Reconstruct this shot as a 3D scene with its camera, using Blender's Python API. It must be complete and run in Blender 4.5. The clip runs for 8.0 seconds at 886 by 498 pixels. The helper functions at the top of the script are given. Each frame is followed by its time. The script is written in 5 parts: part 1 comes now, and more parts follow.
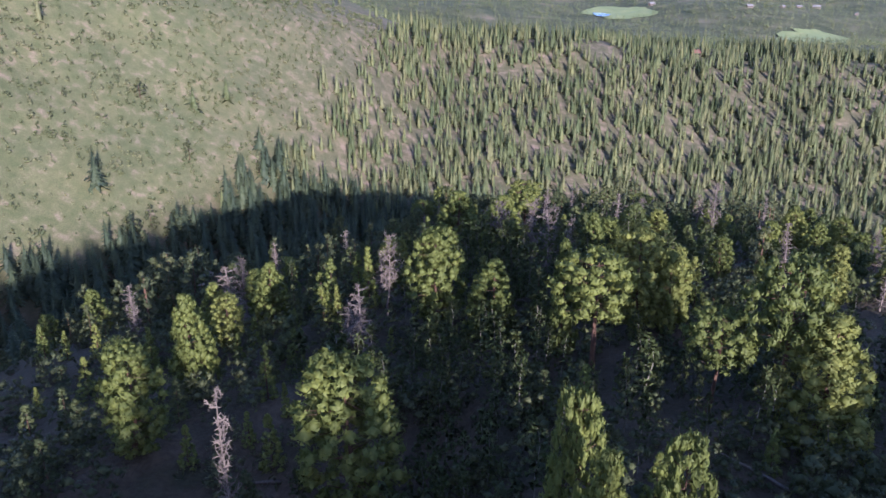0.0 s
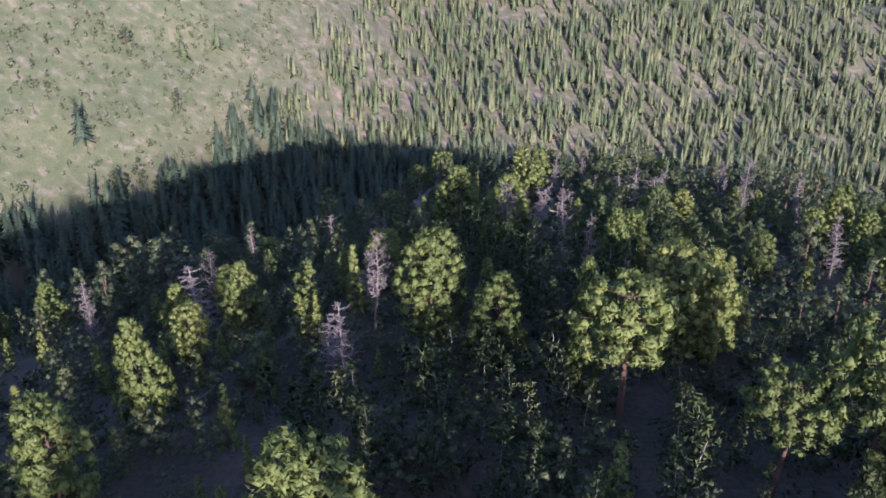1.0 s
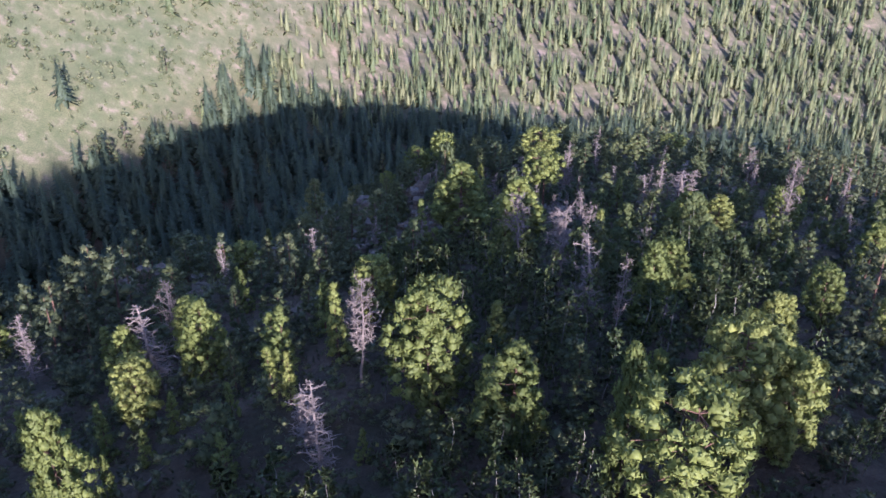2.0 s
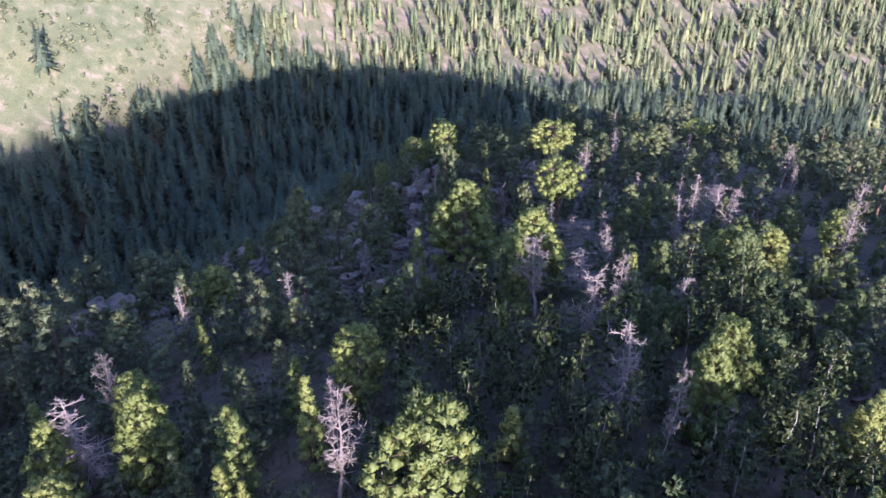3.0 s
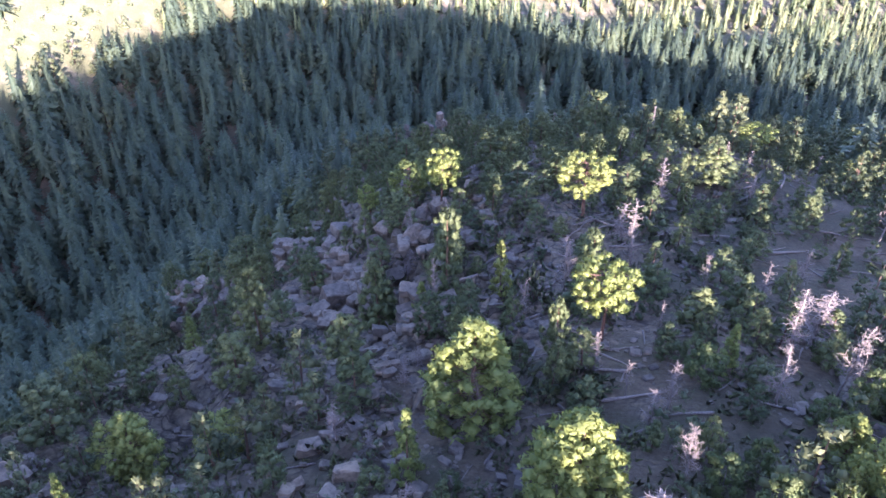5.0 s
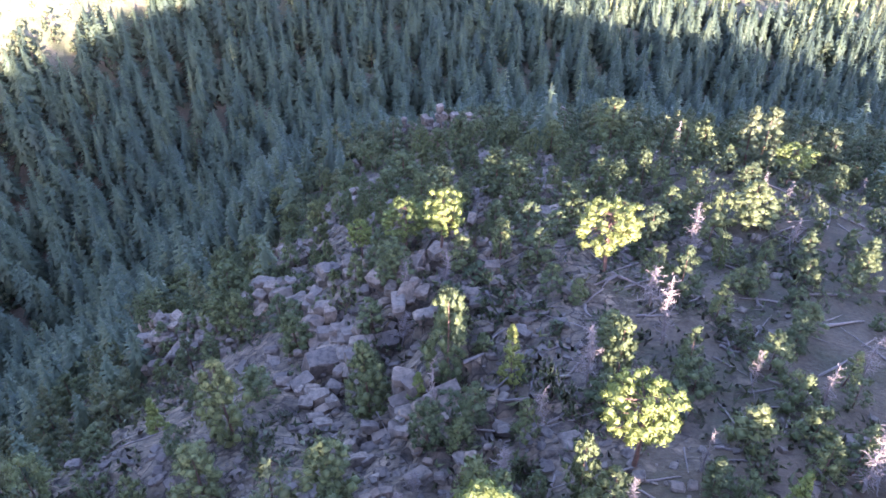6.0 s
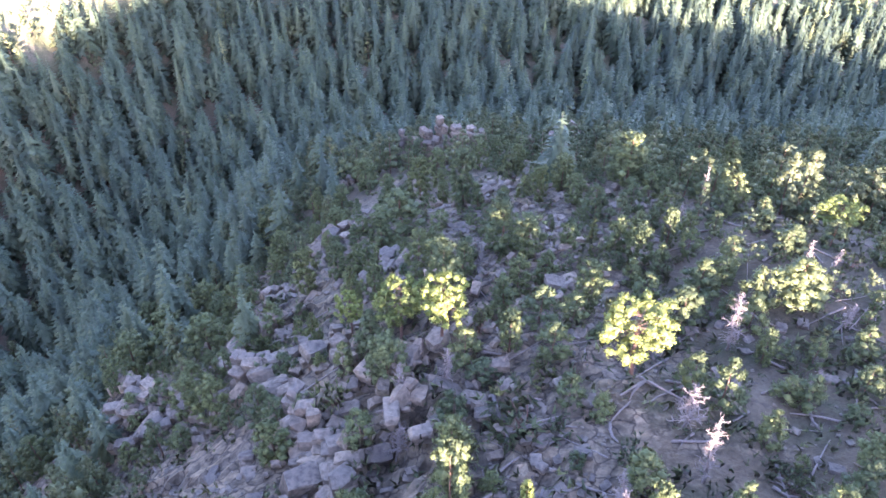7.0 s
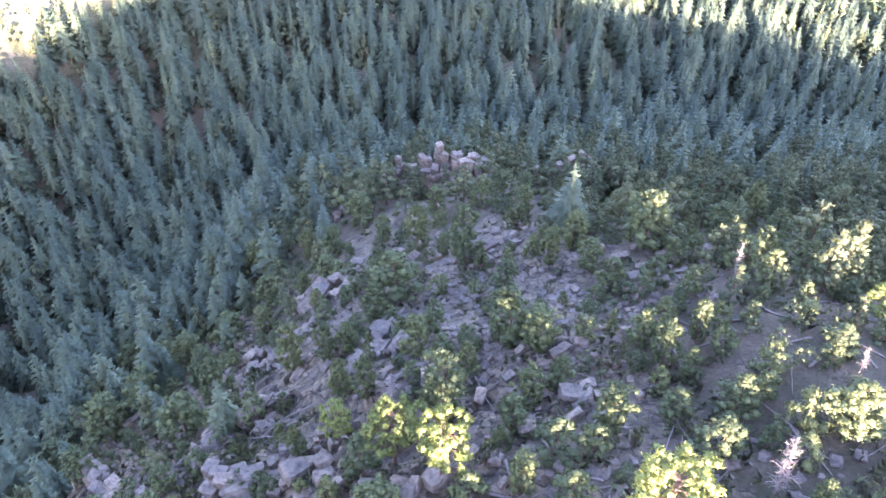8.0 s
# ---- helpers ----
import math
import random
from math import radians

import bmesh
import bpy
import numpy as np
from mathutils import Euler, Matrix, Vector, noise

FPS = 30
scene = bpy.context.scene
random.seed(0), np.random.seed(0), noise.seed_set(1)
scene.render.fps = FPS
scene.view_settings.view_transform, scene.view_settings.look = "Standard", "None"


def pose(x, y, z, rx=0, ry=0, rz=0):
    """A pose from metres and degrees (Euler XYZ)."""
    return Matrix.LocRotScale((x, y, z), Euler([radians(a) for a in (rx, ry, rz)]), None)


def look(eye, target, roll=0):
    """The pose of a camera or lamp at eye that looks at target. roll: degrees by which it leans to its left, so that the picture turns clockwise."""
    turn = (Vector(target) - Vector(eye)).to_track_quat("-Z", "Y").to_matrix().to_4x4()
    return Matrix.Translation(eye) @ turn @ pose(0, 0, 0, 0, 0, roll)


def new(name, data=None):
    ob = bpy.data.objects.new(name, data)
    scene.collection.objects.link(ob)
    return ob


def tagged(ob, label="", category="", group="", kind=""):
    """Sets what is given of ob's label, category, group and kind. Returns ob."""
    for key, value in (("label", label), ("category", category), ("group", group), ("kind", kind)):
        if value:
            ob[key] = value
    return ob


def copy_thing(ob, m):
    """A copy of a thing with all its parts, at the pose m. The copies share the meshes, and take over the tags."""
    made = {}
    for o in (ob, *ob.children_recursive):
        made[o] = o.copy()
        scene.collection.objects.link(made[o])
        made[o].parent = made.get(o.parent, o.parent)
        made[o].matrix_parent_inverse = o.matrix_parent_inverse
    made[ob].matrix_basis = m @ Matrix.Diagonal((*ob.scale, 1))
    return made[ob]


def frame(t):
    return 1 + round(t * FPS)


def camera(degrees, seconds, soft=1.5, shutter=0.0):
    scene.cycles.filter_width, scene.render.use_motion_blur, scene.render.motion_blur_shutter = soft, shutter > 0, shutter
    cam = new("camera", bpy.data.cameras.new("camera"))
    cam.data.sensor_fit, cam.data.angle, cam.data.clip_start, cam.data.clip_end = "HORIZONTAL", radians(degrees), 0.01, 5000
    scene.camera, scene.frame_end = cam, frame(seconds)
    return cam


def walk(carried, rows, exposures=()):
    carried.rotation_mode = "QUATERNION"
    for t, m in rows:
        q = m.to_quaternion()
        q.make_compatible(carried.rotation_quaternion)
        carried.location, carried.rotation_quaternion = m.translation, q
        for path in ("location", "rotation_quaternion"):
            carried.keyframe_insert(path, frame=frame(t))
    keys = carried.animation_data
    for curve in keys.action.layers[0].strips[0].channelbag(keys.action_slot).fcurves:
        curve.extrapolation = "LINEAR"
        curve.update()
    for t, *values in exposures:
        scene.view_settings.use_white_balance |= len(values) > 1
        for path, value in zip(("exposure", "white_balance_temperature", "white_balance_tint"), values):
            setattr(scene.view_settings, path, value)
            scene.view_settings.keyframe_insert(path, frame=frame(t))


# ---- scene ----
import itertools

cam = camera(54.3, 8.0, soft=1.5)
METRES, EYE, TILT, LEAN, TURN = 120.0, 120.0, -22.0, 0.0, 0.0
ROWS = [
    (0.0, 0.0, 0.0, 0.0, -0.0, 0.0, -0.0),
    (0.5, 0.0013, 0.0493, 0.0189, 0.01, -2.07, -0.02),
    (1.0, 0.0021, 0.1013, 0.0392, 0.01, -3.73, -0.04),
    (2.5, 0.0019, 0.273, 0.1071, 0.01, -8.54, -0.06),
    (3.0, 0.0018, 0.332, 0.1313, 0.02, -10.07, -0.06),
    (3.5, 0.0018, 0.3912, 0.1553, 0.03, -11.52, -0.07),
    (4.0, 0.0019, 0.4512, 0.1785, 0.04, -12.94, -0.08),
    (4.5, 0.0018, 0.511, 0.2022, 0.05, -14.35, -0.07),
    (6.0, 0.001, 0.6896, 0.2746, 0.05, -18.58, -0.05),
    (6.5, 0.0009, 0.7493, 0.2994, 0.04, -19.84, -0.01),
    (7.0, 0.0009, 0.8084, 0.3252, 0.04, -20.56, 0.01),
    (7.5, 0.0008, 0.8672, 0.3513, 0.03, -21.32, 0.02),
    (8.0, 0.0008, 0.926, 0.3771, 0.03, -22.04, 0.0),
]
EXPOSURES = [(0.0, 1.55, 4900, 36), (1.0, 1.68, 4850, 38), (2.5, 2.27, 4850, 42), (3.5, 2.7, 4950, 44), (4.5, 3.27, 5050, 44), (6.5, 4.32, 5420, 44), (8.0, 4.79, 5600, 44)]
walk(cam, [(t, pose(0, 0, EYE, TILT, LEAN, TURN) @ pose(METRES * x, METRES * y, METRES * z, 90 + pitch, roll, yaw)) for t, x, y, z, yaw, pitch, roll in ROWS], EXPOSURES)

# ---- light: a low evening sun behind the camera, a little to its right ----
SUN_ELEVATION, SUN_SIDE = radians(17.6), radians(15.0)
world = bpy.data.worlds.new("sky")
scene.world = world
world.use_nodes = True
sky = world.node_tree.nodes.new("ShaderNodeTexSky")
sky.sky_type, sky.sun_disc = "NISHITA", False
sky.sun_elevation, sky.sun_rotation = SUN_ELEVATION, math.pi - SUN_SIDE
world.node_tree.nodes["Background"].inputs["Strength"].default_value = 0.11
world.node_tree.links.new(sky.outputs["Color"], world.node_tree.nodes["Background"].inputs["Color"])
sun = new("sun", bpy.data.lights.new("sun", "SUN"))
sun.data.energy, sun.data.angle, sun.data.color = 4.5, radians(0.4), (1.0, 0.85, 0.60)
to_sun = Vector((math.sin(SUN_SIDE) * math.cos(SUN_ELEVATION), -math.cos(SUN_SIDE) * math.cos(SUN_ELEVATION), math.sin(SUN_ELEVATION)))
sun.matrix_world = look(to_sun * 400 + Vector((0, 0, 100)), (0, 0, 100))


# ---- materials ----
def material(name, rough=0.8):
    mat = bpy.data.materials.new(name)
    mat.use_nodes = True
    nodes, links = mat.node_tree.nodes, mat.node_tree.links
    bsdf = nodes["Principled BSDF"]
    bsdf.inputs["Roughness"].default_value = rough
    bsdf.inputs["Specular IOR Level"].default_value = 0.25
    return mat, nodes, links, bsdf


def ramp(nodes, links, source, *stops):
    node = nodes.new("ShaderNodeValToRGB")
    while len(node.color_ramp.elements) < len(stops):
        node.color_ramp.elements.new(0.5)
    for el, (at, colour) in zip(node.color_ramp.elements, stops):
        el.position, el.color = at, (*colour, 1)
    links.new(source, node.inputs["Fac"])
    return node.outputs["Color"]


def mixed(nodes, links, fac, a, b, blend="MIX"):
    node = nodes.new("ShaderNodeMix")
    node.data_type, node.blend_type = "RGBA", blend
    if isinstance(fac, bpy.types.NodeSocket):
        links.new(fac, node.inputs[0])
    else:
        node.inputs[0].default_value = fac
    for value, sock in ((a, node.inputs[6]), (b, node.inputs[7])):
        if isinstance(value, bpy.types.NodeSocket):
            links.new(value, sock)
        else:
            sock.default_value = (*value, 1)
    return node.outputs[2]


def grain(nodes, links, scale, detail=4, place="Position", rough=0.55):
    node = nodes.new("ShaderNodeTexNoise")
    node.inputs["Scale"].default_value, node.inputs["Detail"].default_value, node.inputs["Roughness"].default_value = scale, detail, rough
    if place == "Position":
        links.new(nodes.new("ShaderNodeNewGeometry").outputs["Position"], node.inputs["Vector"])
    else:
        links.new(nodes.new("ShaderNodeTexCoord").outputs["Object"], node.inputs["Vector"])
    return node.outputs["Fac"]


def relief(nodes, links, bsdf, source, depth, strength=0.6):
    node = nodes.new("ShaderNodeBump")
    node.inputs["Distance"].default_value, node.inputs["Strength"].default_value = depth, strength
    links.new(source, node.inputs["Height"])
    links.new(node.outputs["Normal"], bsdf.inputs["Normal"])


def foliage(name, dark, mid, light, each_tree, glow=0.3):
    """Needles or leaves: a tint for each tree, a finer one for each spray, and light passing through."""
    mat, nodes, links, bsdf = material(name, 0.62)
    if each_tree:
        pick = nodes.new("ShaderNodeObjectInfo").outputs["Random"]
    else:
        cell = nodes.new("ShaderNodeTexVoronoi")
        cell.voronoi_dimensions = "2D"
        cell.inputs["Scale"].default_value = 0.24
        links.new(nodes.new("ShaderNodeNewGeometry").outputs["Position"], cell.inputs["Vector"])
        split = nodes.new("ShaderNodeSeparateColor")
        links.new(cell.outputs["Color"], split.inputs["Color"])
        pick = split.outputs["Red"]
    tree = ramp(nodes, links, pick, (0.0, dark), (0.5, mid), (1.0, light))
    island = nodes.new("ShaderNodeNewGeometry").outputs["Random Per Island"]
    spray = ramp(nodes, links, island, (0.0, (0.8, 0.82, 0.78)), (0.6, (1.0, 1.0, 1.0)), (1.0, (1.2, 1.15, 1.0)))
    colour = mixed(nodes, links, 1.0, tree, spray, "MULTIPLY")
    links.new(colour, bsdf.inputs["Base Color"])
    thin = nodes.new("ShaderNodeBsdfTranslucent")
    links.new(colour, thin.inputs["Color"])
    both = nodes.new("ShaderNodeMixShader")
    both.inputs["Fac"].default_value = glow
    links.new(bsdf.outputs["BSDF"], both.inputs[1])
    links.new(thin.outputs["BSDF"], both.inputs[2])
    links.new(both.outputs["Shader"], nodes["Material Output"].inputs["Surface"])
    return mat


def wood(name, dark, light, scale):
    mat, nodes, links, bsdf = material(name, 0.85)
    fine = grain(nodes, links, scale, 5, "Object")
    base = ramp(nodes, links, fine, (0.25, dark), (0.75, light))
    shift = nodes.new("ShaderNodeObjectInfo").outputs["Random"]
    links.new(mixed(nodes, links, 1.0, base, ramp(nodes, links, shift, (0.0, (0.75, 0.73, 0.7)), (1.0, (1.1, 1.06, 1.0))), "MULTIPLY"), bsdf.inputs["Base Color"])
    relief(nodes, links, bsdf, fine, 0.05)
    return mat


def stone(name):
    mat, nodes, links, bsdf = material(name, 0.9)
    broad, fine = grain(nodes, links, 0.25, 4), grain(nodes, links, 2.2, 6)
    tint = ramp(nodes, links, broad, (0.3, (0.086, 0.071, 0.053)), (0.5, (0.127, 0.104, 0.075)), (0.72, (0.182, 0.145, 0.098)))
    speck = ramp(nodes, links, fine, (0.28, (0.42, 0.41, 0.40)), (0.55, (1.0, 1.0, 1.0)), (0.8, (1.2, 1.16, 1.1)))
    shift = ramp(nodes, links, nodes.new("ShaderNodeObjectInfo").outputs["Random"], (0.0, (0.72, 0.73, 0.75)), (0.6, (1.0, 0.98, 0.95)), (1.0, (1.18, 1.1, 1.0)))
    links.new(mixed(nodes, links, 1.0, mixed(nodes, links, 1.0, tint, speck, "MULTIPLY"), shift, "MULTIPLY"), bsdf.inputs["Base Color"])
    relief(nodes, links, bsdf, fine, 0.25, 0.8)
    return mat


def slab_cells(nodes, links, scale):
    """Split bedrock: a tone for each slab, and the distance to the joint round it."""
    place = nodes.new("ShaderNodeNewGeometry").outputs["Position"]
    warp = nodes.new("ShaderNodeTexNoise")
    warp.inputs["Scale"].default_value, warp.inputs["Detail"].default_value = 0.5, 4
    links.new(place, warp.inputs["Vector"])
    shift = nodes.new("ShaderNodeVectorMath")
    shift.operation = "MULTIPLY_ADD"
    links.new(warp.outputs["Color"], shift.inputs[0])
    shift.inputs[1].default_value = (2.2, 2.2, 2.2)
    links.new(place, shift.inputs[2])
    found = []
    for feature, output in (("F1", "Color"), ("DISTANCE_TO_EDGE", "Distance")):
        cell = nodes.new("ShaderNodeTexVoronoi")
        cell.feature = feature
        cell.inputs["Scale"].default_value = scale
        links.new(shift.outputs["Vector"], cell.inputs["Vector"])
        found.append(cell.outputs[output])
    return found


def soil(name):
    """Needle litter and gravel on the spur, paler dry soil and grass across the valley."""
    mat, nodes, links, bsdf = material(name, 0.95)
    broad, patch, fine = grain(nodes, links, 0.035, 4), grain(nodes, links, 0.22, 5), grain(nodes, links, 2.5, 6)
    litter = ramp(nodes, links, patch, (0.3, (0.036, 0.038, 0.018)), (0.45, (0.052, 0.043, 0.024)), (0.6, (0.074, 0.056, 0.035)), (0.75, (0.108, 0.087, 0.06)))
    dry = ramp(nodes, links, patch, (0.3, (0.08, 0.084, 0.043)), (0.5, (0.118, 0.11, 0.064)), (0.69, (0.215, 0.17, 0.13)))
    grass = ramp(nodes, links, patch, (0.3, (0.085, 0.1, 0.042)), (0.55, (0.122, 0.127, 0.062)), (0.72, (0.21, 0.175, 0.122)))
    apart = nodes.new("ShaderNodeSeparateXYZ")
    links.new(nodes.new("ShaderNodeNewGeometry").outputs["Position"], apart.inputs["Vector"])
    across = nodes.new("ShaderNodeMapRange")
    across.inputs["From Min"].default_value, across.inputs["From Max"].default_value = 330, 400
    links.new(apart.outputs["Y"], across.inputs["Value"])
    flank = nodes.new("ShaderNodeMath")
    flank.operation = "MULTIPLY_ADD"
    links.new(apart.outputs["X"], flank.inputs[0])
    flank.inputs[1].default_value = -1.5
    links.new(apart.outputs["Y"], flank.inputs[2])
    sunny = nodes.new("ShaderNodeMapRange")
    sunny.inputs["From Min"].default_value, sunny.inputs["From Max"].default_value = 475, 530
    links.new(flank.outputs["Value"], sunny.inputs["Value"])
    beyond_creek = nodes.new("ShaderNodeMath")
    beyond_creek.operation = "MAXIMUM"
    links.new(across.outputs["Result"], beyond_creek.inputs[0])
    links.new(sunny.outputs["Result"], beyond_creek.inputs[1])
    side = nodes.new("ShaderNodeMapRange")
    side.inputs["From Min"].default_value, side.inputs["From Max"].default_value = -40, -120
    links.new(apart.outputs["X"], side.inputs["Value"])
    far = mixed(nodes, links, side.outputs["Result"], dry, grass)
    base = mixed(nodes, links, beyond_creek.outputs["Value"], litter, far)
    ahead = nodes.new("ShaderNodeMapRange")
    ahead.inputs["From Min"].default_value, ahead.inputs["From Max"].default_value = 92, 135
    links.new(apart.outputs["Y"], ahead.inputs["Value"])
    aside = nodes.new("ShaderNodeMapRange")
    aside.inputs["From Min"].default_value, aside.inputs["From Max"].default_value = 38, 2
    links.new(apart.outputs["X"], aside.inputs["Value"])
    beyond = nodes.new("ShaderNodeMapRange")
    beyond.inputs["From Min"].default_value, beyond.inputs["From Max"].default_value = 250, 200
    links.new(apart.outputs["Y"], beyond.inputs["Value"])
    zone = nodes.new("ShaderNodeMath")
    zone.operation = "MULTIPLY"
    links.new(ahead.outputs["Result"], zone.inputs[0])
    links.new(aside.outputs["Result"], zone.inputs[1])
    zone_2 = nodes.new("ShaderNodeMath")
    zone_2.operation = "MULTIPLY"
    links.new(zone.outputs["Value"], zone_2.inputs[0])
    links.new(beyond.outputs["Result"], zone_2.inputs[1])
    bare = nodes.new("ShaderNodeMath")
    bare.operation = "MULTIPLY_ADD"
    links.new(zone_2.outputs["Value"], bare.inputs[0])
    bare.inputs[1].default_value = 0.55
    links.new(grain(nodes, links, 0.4, 5), bare.inputs[2])
    bed = ramp(nodes, links, grain(nodes, links, 0.9, 6), (0.32, (0.041, 0.034, 0.024)), (0.5, (0.096, 0.078, 0.054)), (0.7, (0.158, 0.126, 0.085)))
    slabs = slab_cells(nodes, links, 0.55)
    bed = mixed(nodes, links, 1.0, bed, ramp(nodes, links, slabs[0], (0.0, (0.6, 0.6, 0.62)), (0.5, (1.0, 0.98, 0.95)), (1.0, (1.35, 1.28, 1.2))), "MULTIPLY")
    bed = mixed(nodes, links, 1.0, bed, ramp(nodes, links, slabs[1], (0.0, (0.25, 0.24, 0.23)), (0.07, (1.0, 1.0, 1.0))), "MULTIPLY")
    base = mixed(nodes, links, ramp(nodes, links, bare.outputs["Value"], (0.72, (0.0, 0.0, 0.0)), (0.88, (1.0, 1.0, 1.0))), base, bed)
    remote = nodes.new("ShaderNodeMapRange")
    remote.inputs["From Min"].default_value, remote.inputs["From Max"].default_value = 640, 760
    links.new(apart.outputs["Y"], remote.inputs["Value"])
    floor_far = ramp(nodes, links, grain(nodes, links, 0.02, 5), (0.35, (0.06, 0.075, 0.035)), (0.55, (0.10, 0.11, 0.055)), (0.75, (0.19, 0.165, 0.11)))
    base = mixed(nodes, links, remote.outputs["Result"], base, floor_far)
    speck = ramp(nodes, links, fine, (0.3, (0.62, 0.6, 0.58)), (0.6, (1.0, 1.0, 1.0)), (0.8, (1.25, 1.2, 1.15)))
    stain = ramp(nodes, links, broad, (0.3, (0.78, 0.82, 0.76)), (0.7, (1.12, 1.06, 1.0)))
    links.new(mixed(nodes, links, 1.0, mixed(nodes, links, 1.0, base, speck, "MULTIPLY"), stain, "MULTIPLY"), bsdf.inputs["Base Color"])
    relief(nodes, links, bsdf, fine, 0.3, 0.8)
    return mat


def plain_stuff(name, a, b, scale, rough=0.9):
    mat, nodes, links, bsdf = material(name, rough)
    links.new(ramp(nodes, links, grain(nodes, links, scale, 5), (0.3, a), (0.7, b)), bsdf.inputs["Base Color"])
    return mat


NEEDLES = foliage("pine_needles", (0.108, 0.132, 0.033), (0.15, 0.174, 0.041), (0.195, 0.21, 0.052), True, 0.35)
# The same pine needles darkened, so that late exposures do not burn them out.
DIM_NEEDLES = foliage("dim_needles", (0.055, 0.07, 0.027), (0.075, 0.091, 0.032), (0.098, 0.111, 0.038), True, 0.22)
FIR_NEEDLES = foliage("fir_needles", (0.05, 0.066, 0.028), (0.074, 0.092, 0.035), (0.102, 0.118, 0.043), True)
LEAVES = foliage("aspen_leaves", (0.058, 0.08, 0.028), (0.08, 0.104, 0.034), (0.105, 0.126, 0.042), True, 0.4)
# Valley haze is put into this dark green as added blue.
FOREST = foliage("hazed_needles", (0.042, 0.061, 0.038), (0.059, 0.082, 0.046), (0.083, 0.105, 0.054), False)
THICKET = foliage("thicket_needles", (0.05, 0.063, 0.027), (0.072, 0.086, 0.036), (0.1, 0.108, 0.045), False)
# Brightened for the sunlit far slope, against the shadows between its crowns.
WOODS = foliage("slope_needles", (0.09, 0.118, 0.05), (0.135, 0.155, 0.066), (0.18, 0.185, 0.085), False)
SCRUB = foliage("scrub_leaves", (0.105, 0.125, 0.056), (0.14, 0.155, 0.073), (0.18, 0.182, 0.095), False, 0.35)
BARK = wood("red_bark", (0.05, 0.034, 0.026), (0.14, 0.078, 0.05), 3.0)
PALE_BARK = wood("aspen_bark", (0.09, 0.088, 0.07), (0.2, 0.19, 0.16), 4.0)
GREY_WOOD = wood("weathered_wood", (0.1, 0.086, 0.074), (0.205, 0.172, 0.15), 5.0)
LOG_WOOD = wood("grey_log", (0.085, 0.073, 0.062), (0.175, 0.148, 0.125), 5.0)
STONE = stone("granite")
SOIL = soil("ground_soil")
MEADOW = plain_stuff("meadow_grass", (0.17, 0.22, 0.08), (0.25, 0.27, 0.11), 0.06)
POND = plain_stuff("pond_water", (0.05, 0.09, 0.12), (0.07, 0.11, 0.14), 0.05, 0.12)
PLASTER = plain_stuff("house_wall", (0.13, 0.105, 0.085), (0.18, 0.15, 0.125), 0.8)
ROOFING = plain_stuff("red_roofing", (0.16, 0.08, 0.06), (0.22, 0.12, 0.09), 1.5)
PALE_ROOF = plain_stuff("pale_roofing", (0.15, 0.145, 0.14), (0.2, 0.195, 0.19), 1.5)
GLAZING = plain_stuff("dark_glazing", (0.02, 0.025, 0.03), (0.03, 0.035, 0.04), 2.0, 0.1)


# ---- the lie of the land ----
def smax(a, b, k):
    """Smooth maximum of two heights, rounded over about k metres."""
    m = np.maximum(a, b)
    return m + k * np.log(np.exp((a - m) / k) + np.exp((b - m) / k))


def smooth(v, lo, hi):
    u = np.clip((v - lo) / (hi - lo), 0, 1)
    return u * u * (3 - 2 * u)


def line(v, *nodes):
    """A height or offset along a line, from (place, value) nodes, rounded at the nodes."""
    px, pv = zip(*nodes)
    return sum(np.interp(v + d, px, pv) for d in (-9, -4, 0, 4, 9)) / 5


def swell(x, y, cx, cy, rx, ry):
    """A rounded rise of height 1 about a place."""
    return np.exp(-np.square((x - cx) / rx) - np.square((y - cy) / ry))


def spur(x, y):
    """The rocky spur that the walk follows: a crest falling ahead, a steep flank to its left."""
    crest = line(y, (-600, 140), (-300, 124), (-140, 112), (-60, 104), (0, 98), (30, 94), (56, 88.6), (75, 85.2), (97, 80.6), (112, 77), (123, 73.4), (138, 68.2), (167, 59.8), (205, 39.5), (225, 29), (243, 19.5), (256, 8), (280, -8), (330, -40), (450, -130), (3000, -1000))
    edge = line(y, (-100, -90), (0, -75), (50, -62), (90, -52), (112, -42), (130, -24), (150, -12), (167, -9), (205, -12), (245, -16), (290, -40), (400, -80))
    d = edge - x
    steep = 0.66 * 7 * np.log1p(np.exp(np.clip(d / 7, -30, 30)))
    steep = np.where(d > 180, 119, np.where(d > -200, steep, 0))
    rolled = 0.10 * np.maximum(0, 12 - x) + 0.06 * np.abs(x - 12) + 0.35 * np.maximum(0, x - 70) * smooth(y, 265, 150)
    lumps = -4.5 * swell(x, y, -8, 38, 13, 15) + 4.5 * swell(x, y, 36, 180, 15, 20) + 2.5 * swell(x, y, 22, 204, 12, 14) - 4 * swell(x, y, -9, 135, 6, 9) - 6 * swell(x, y, -20, 118, 9, 8) + 6 * swell(x, y, -39, 169, 6, 9) - 3.5 * swell(x, y, -30, 206, 9, 10) + 5 * swell(x, y, -30, 252, 14, 14)
    return crest - np.minimum(steep, 150) - np.minimum(rolled, 90) + lumps


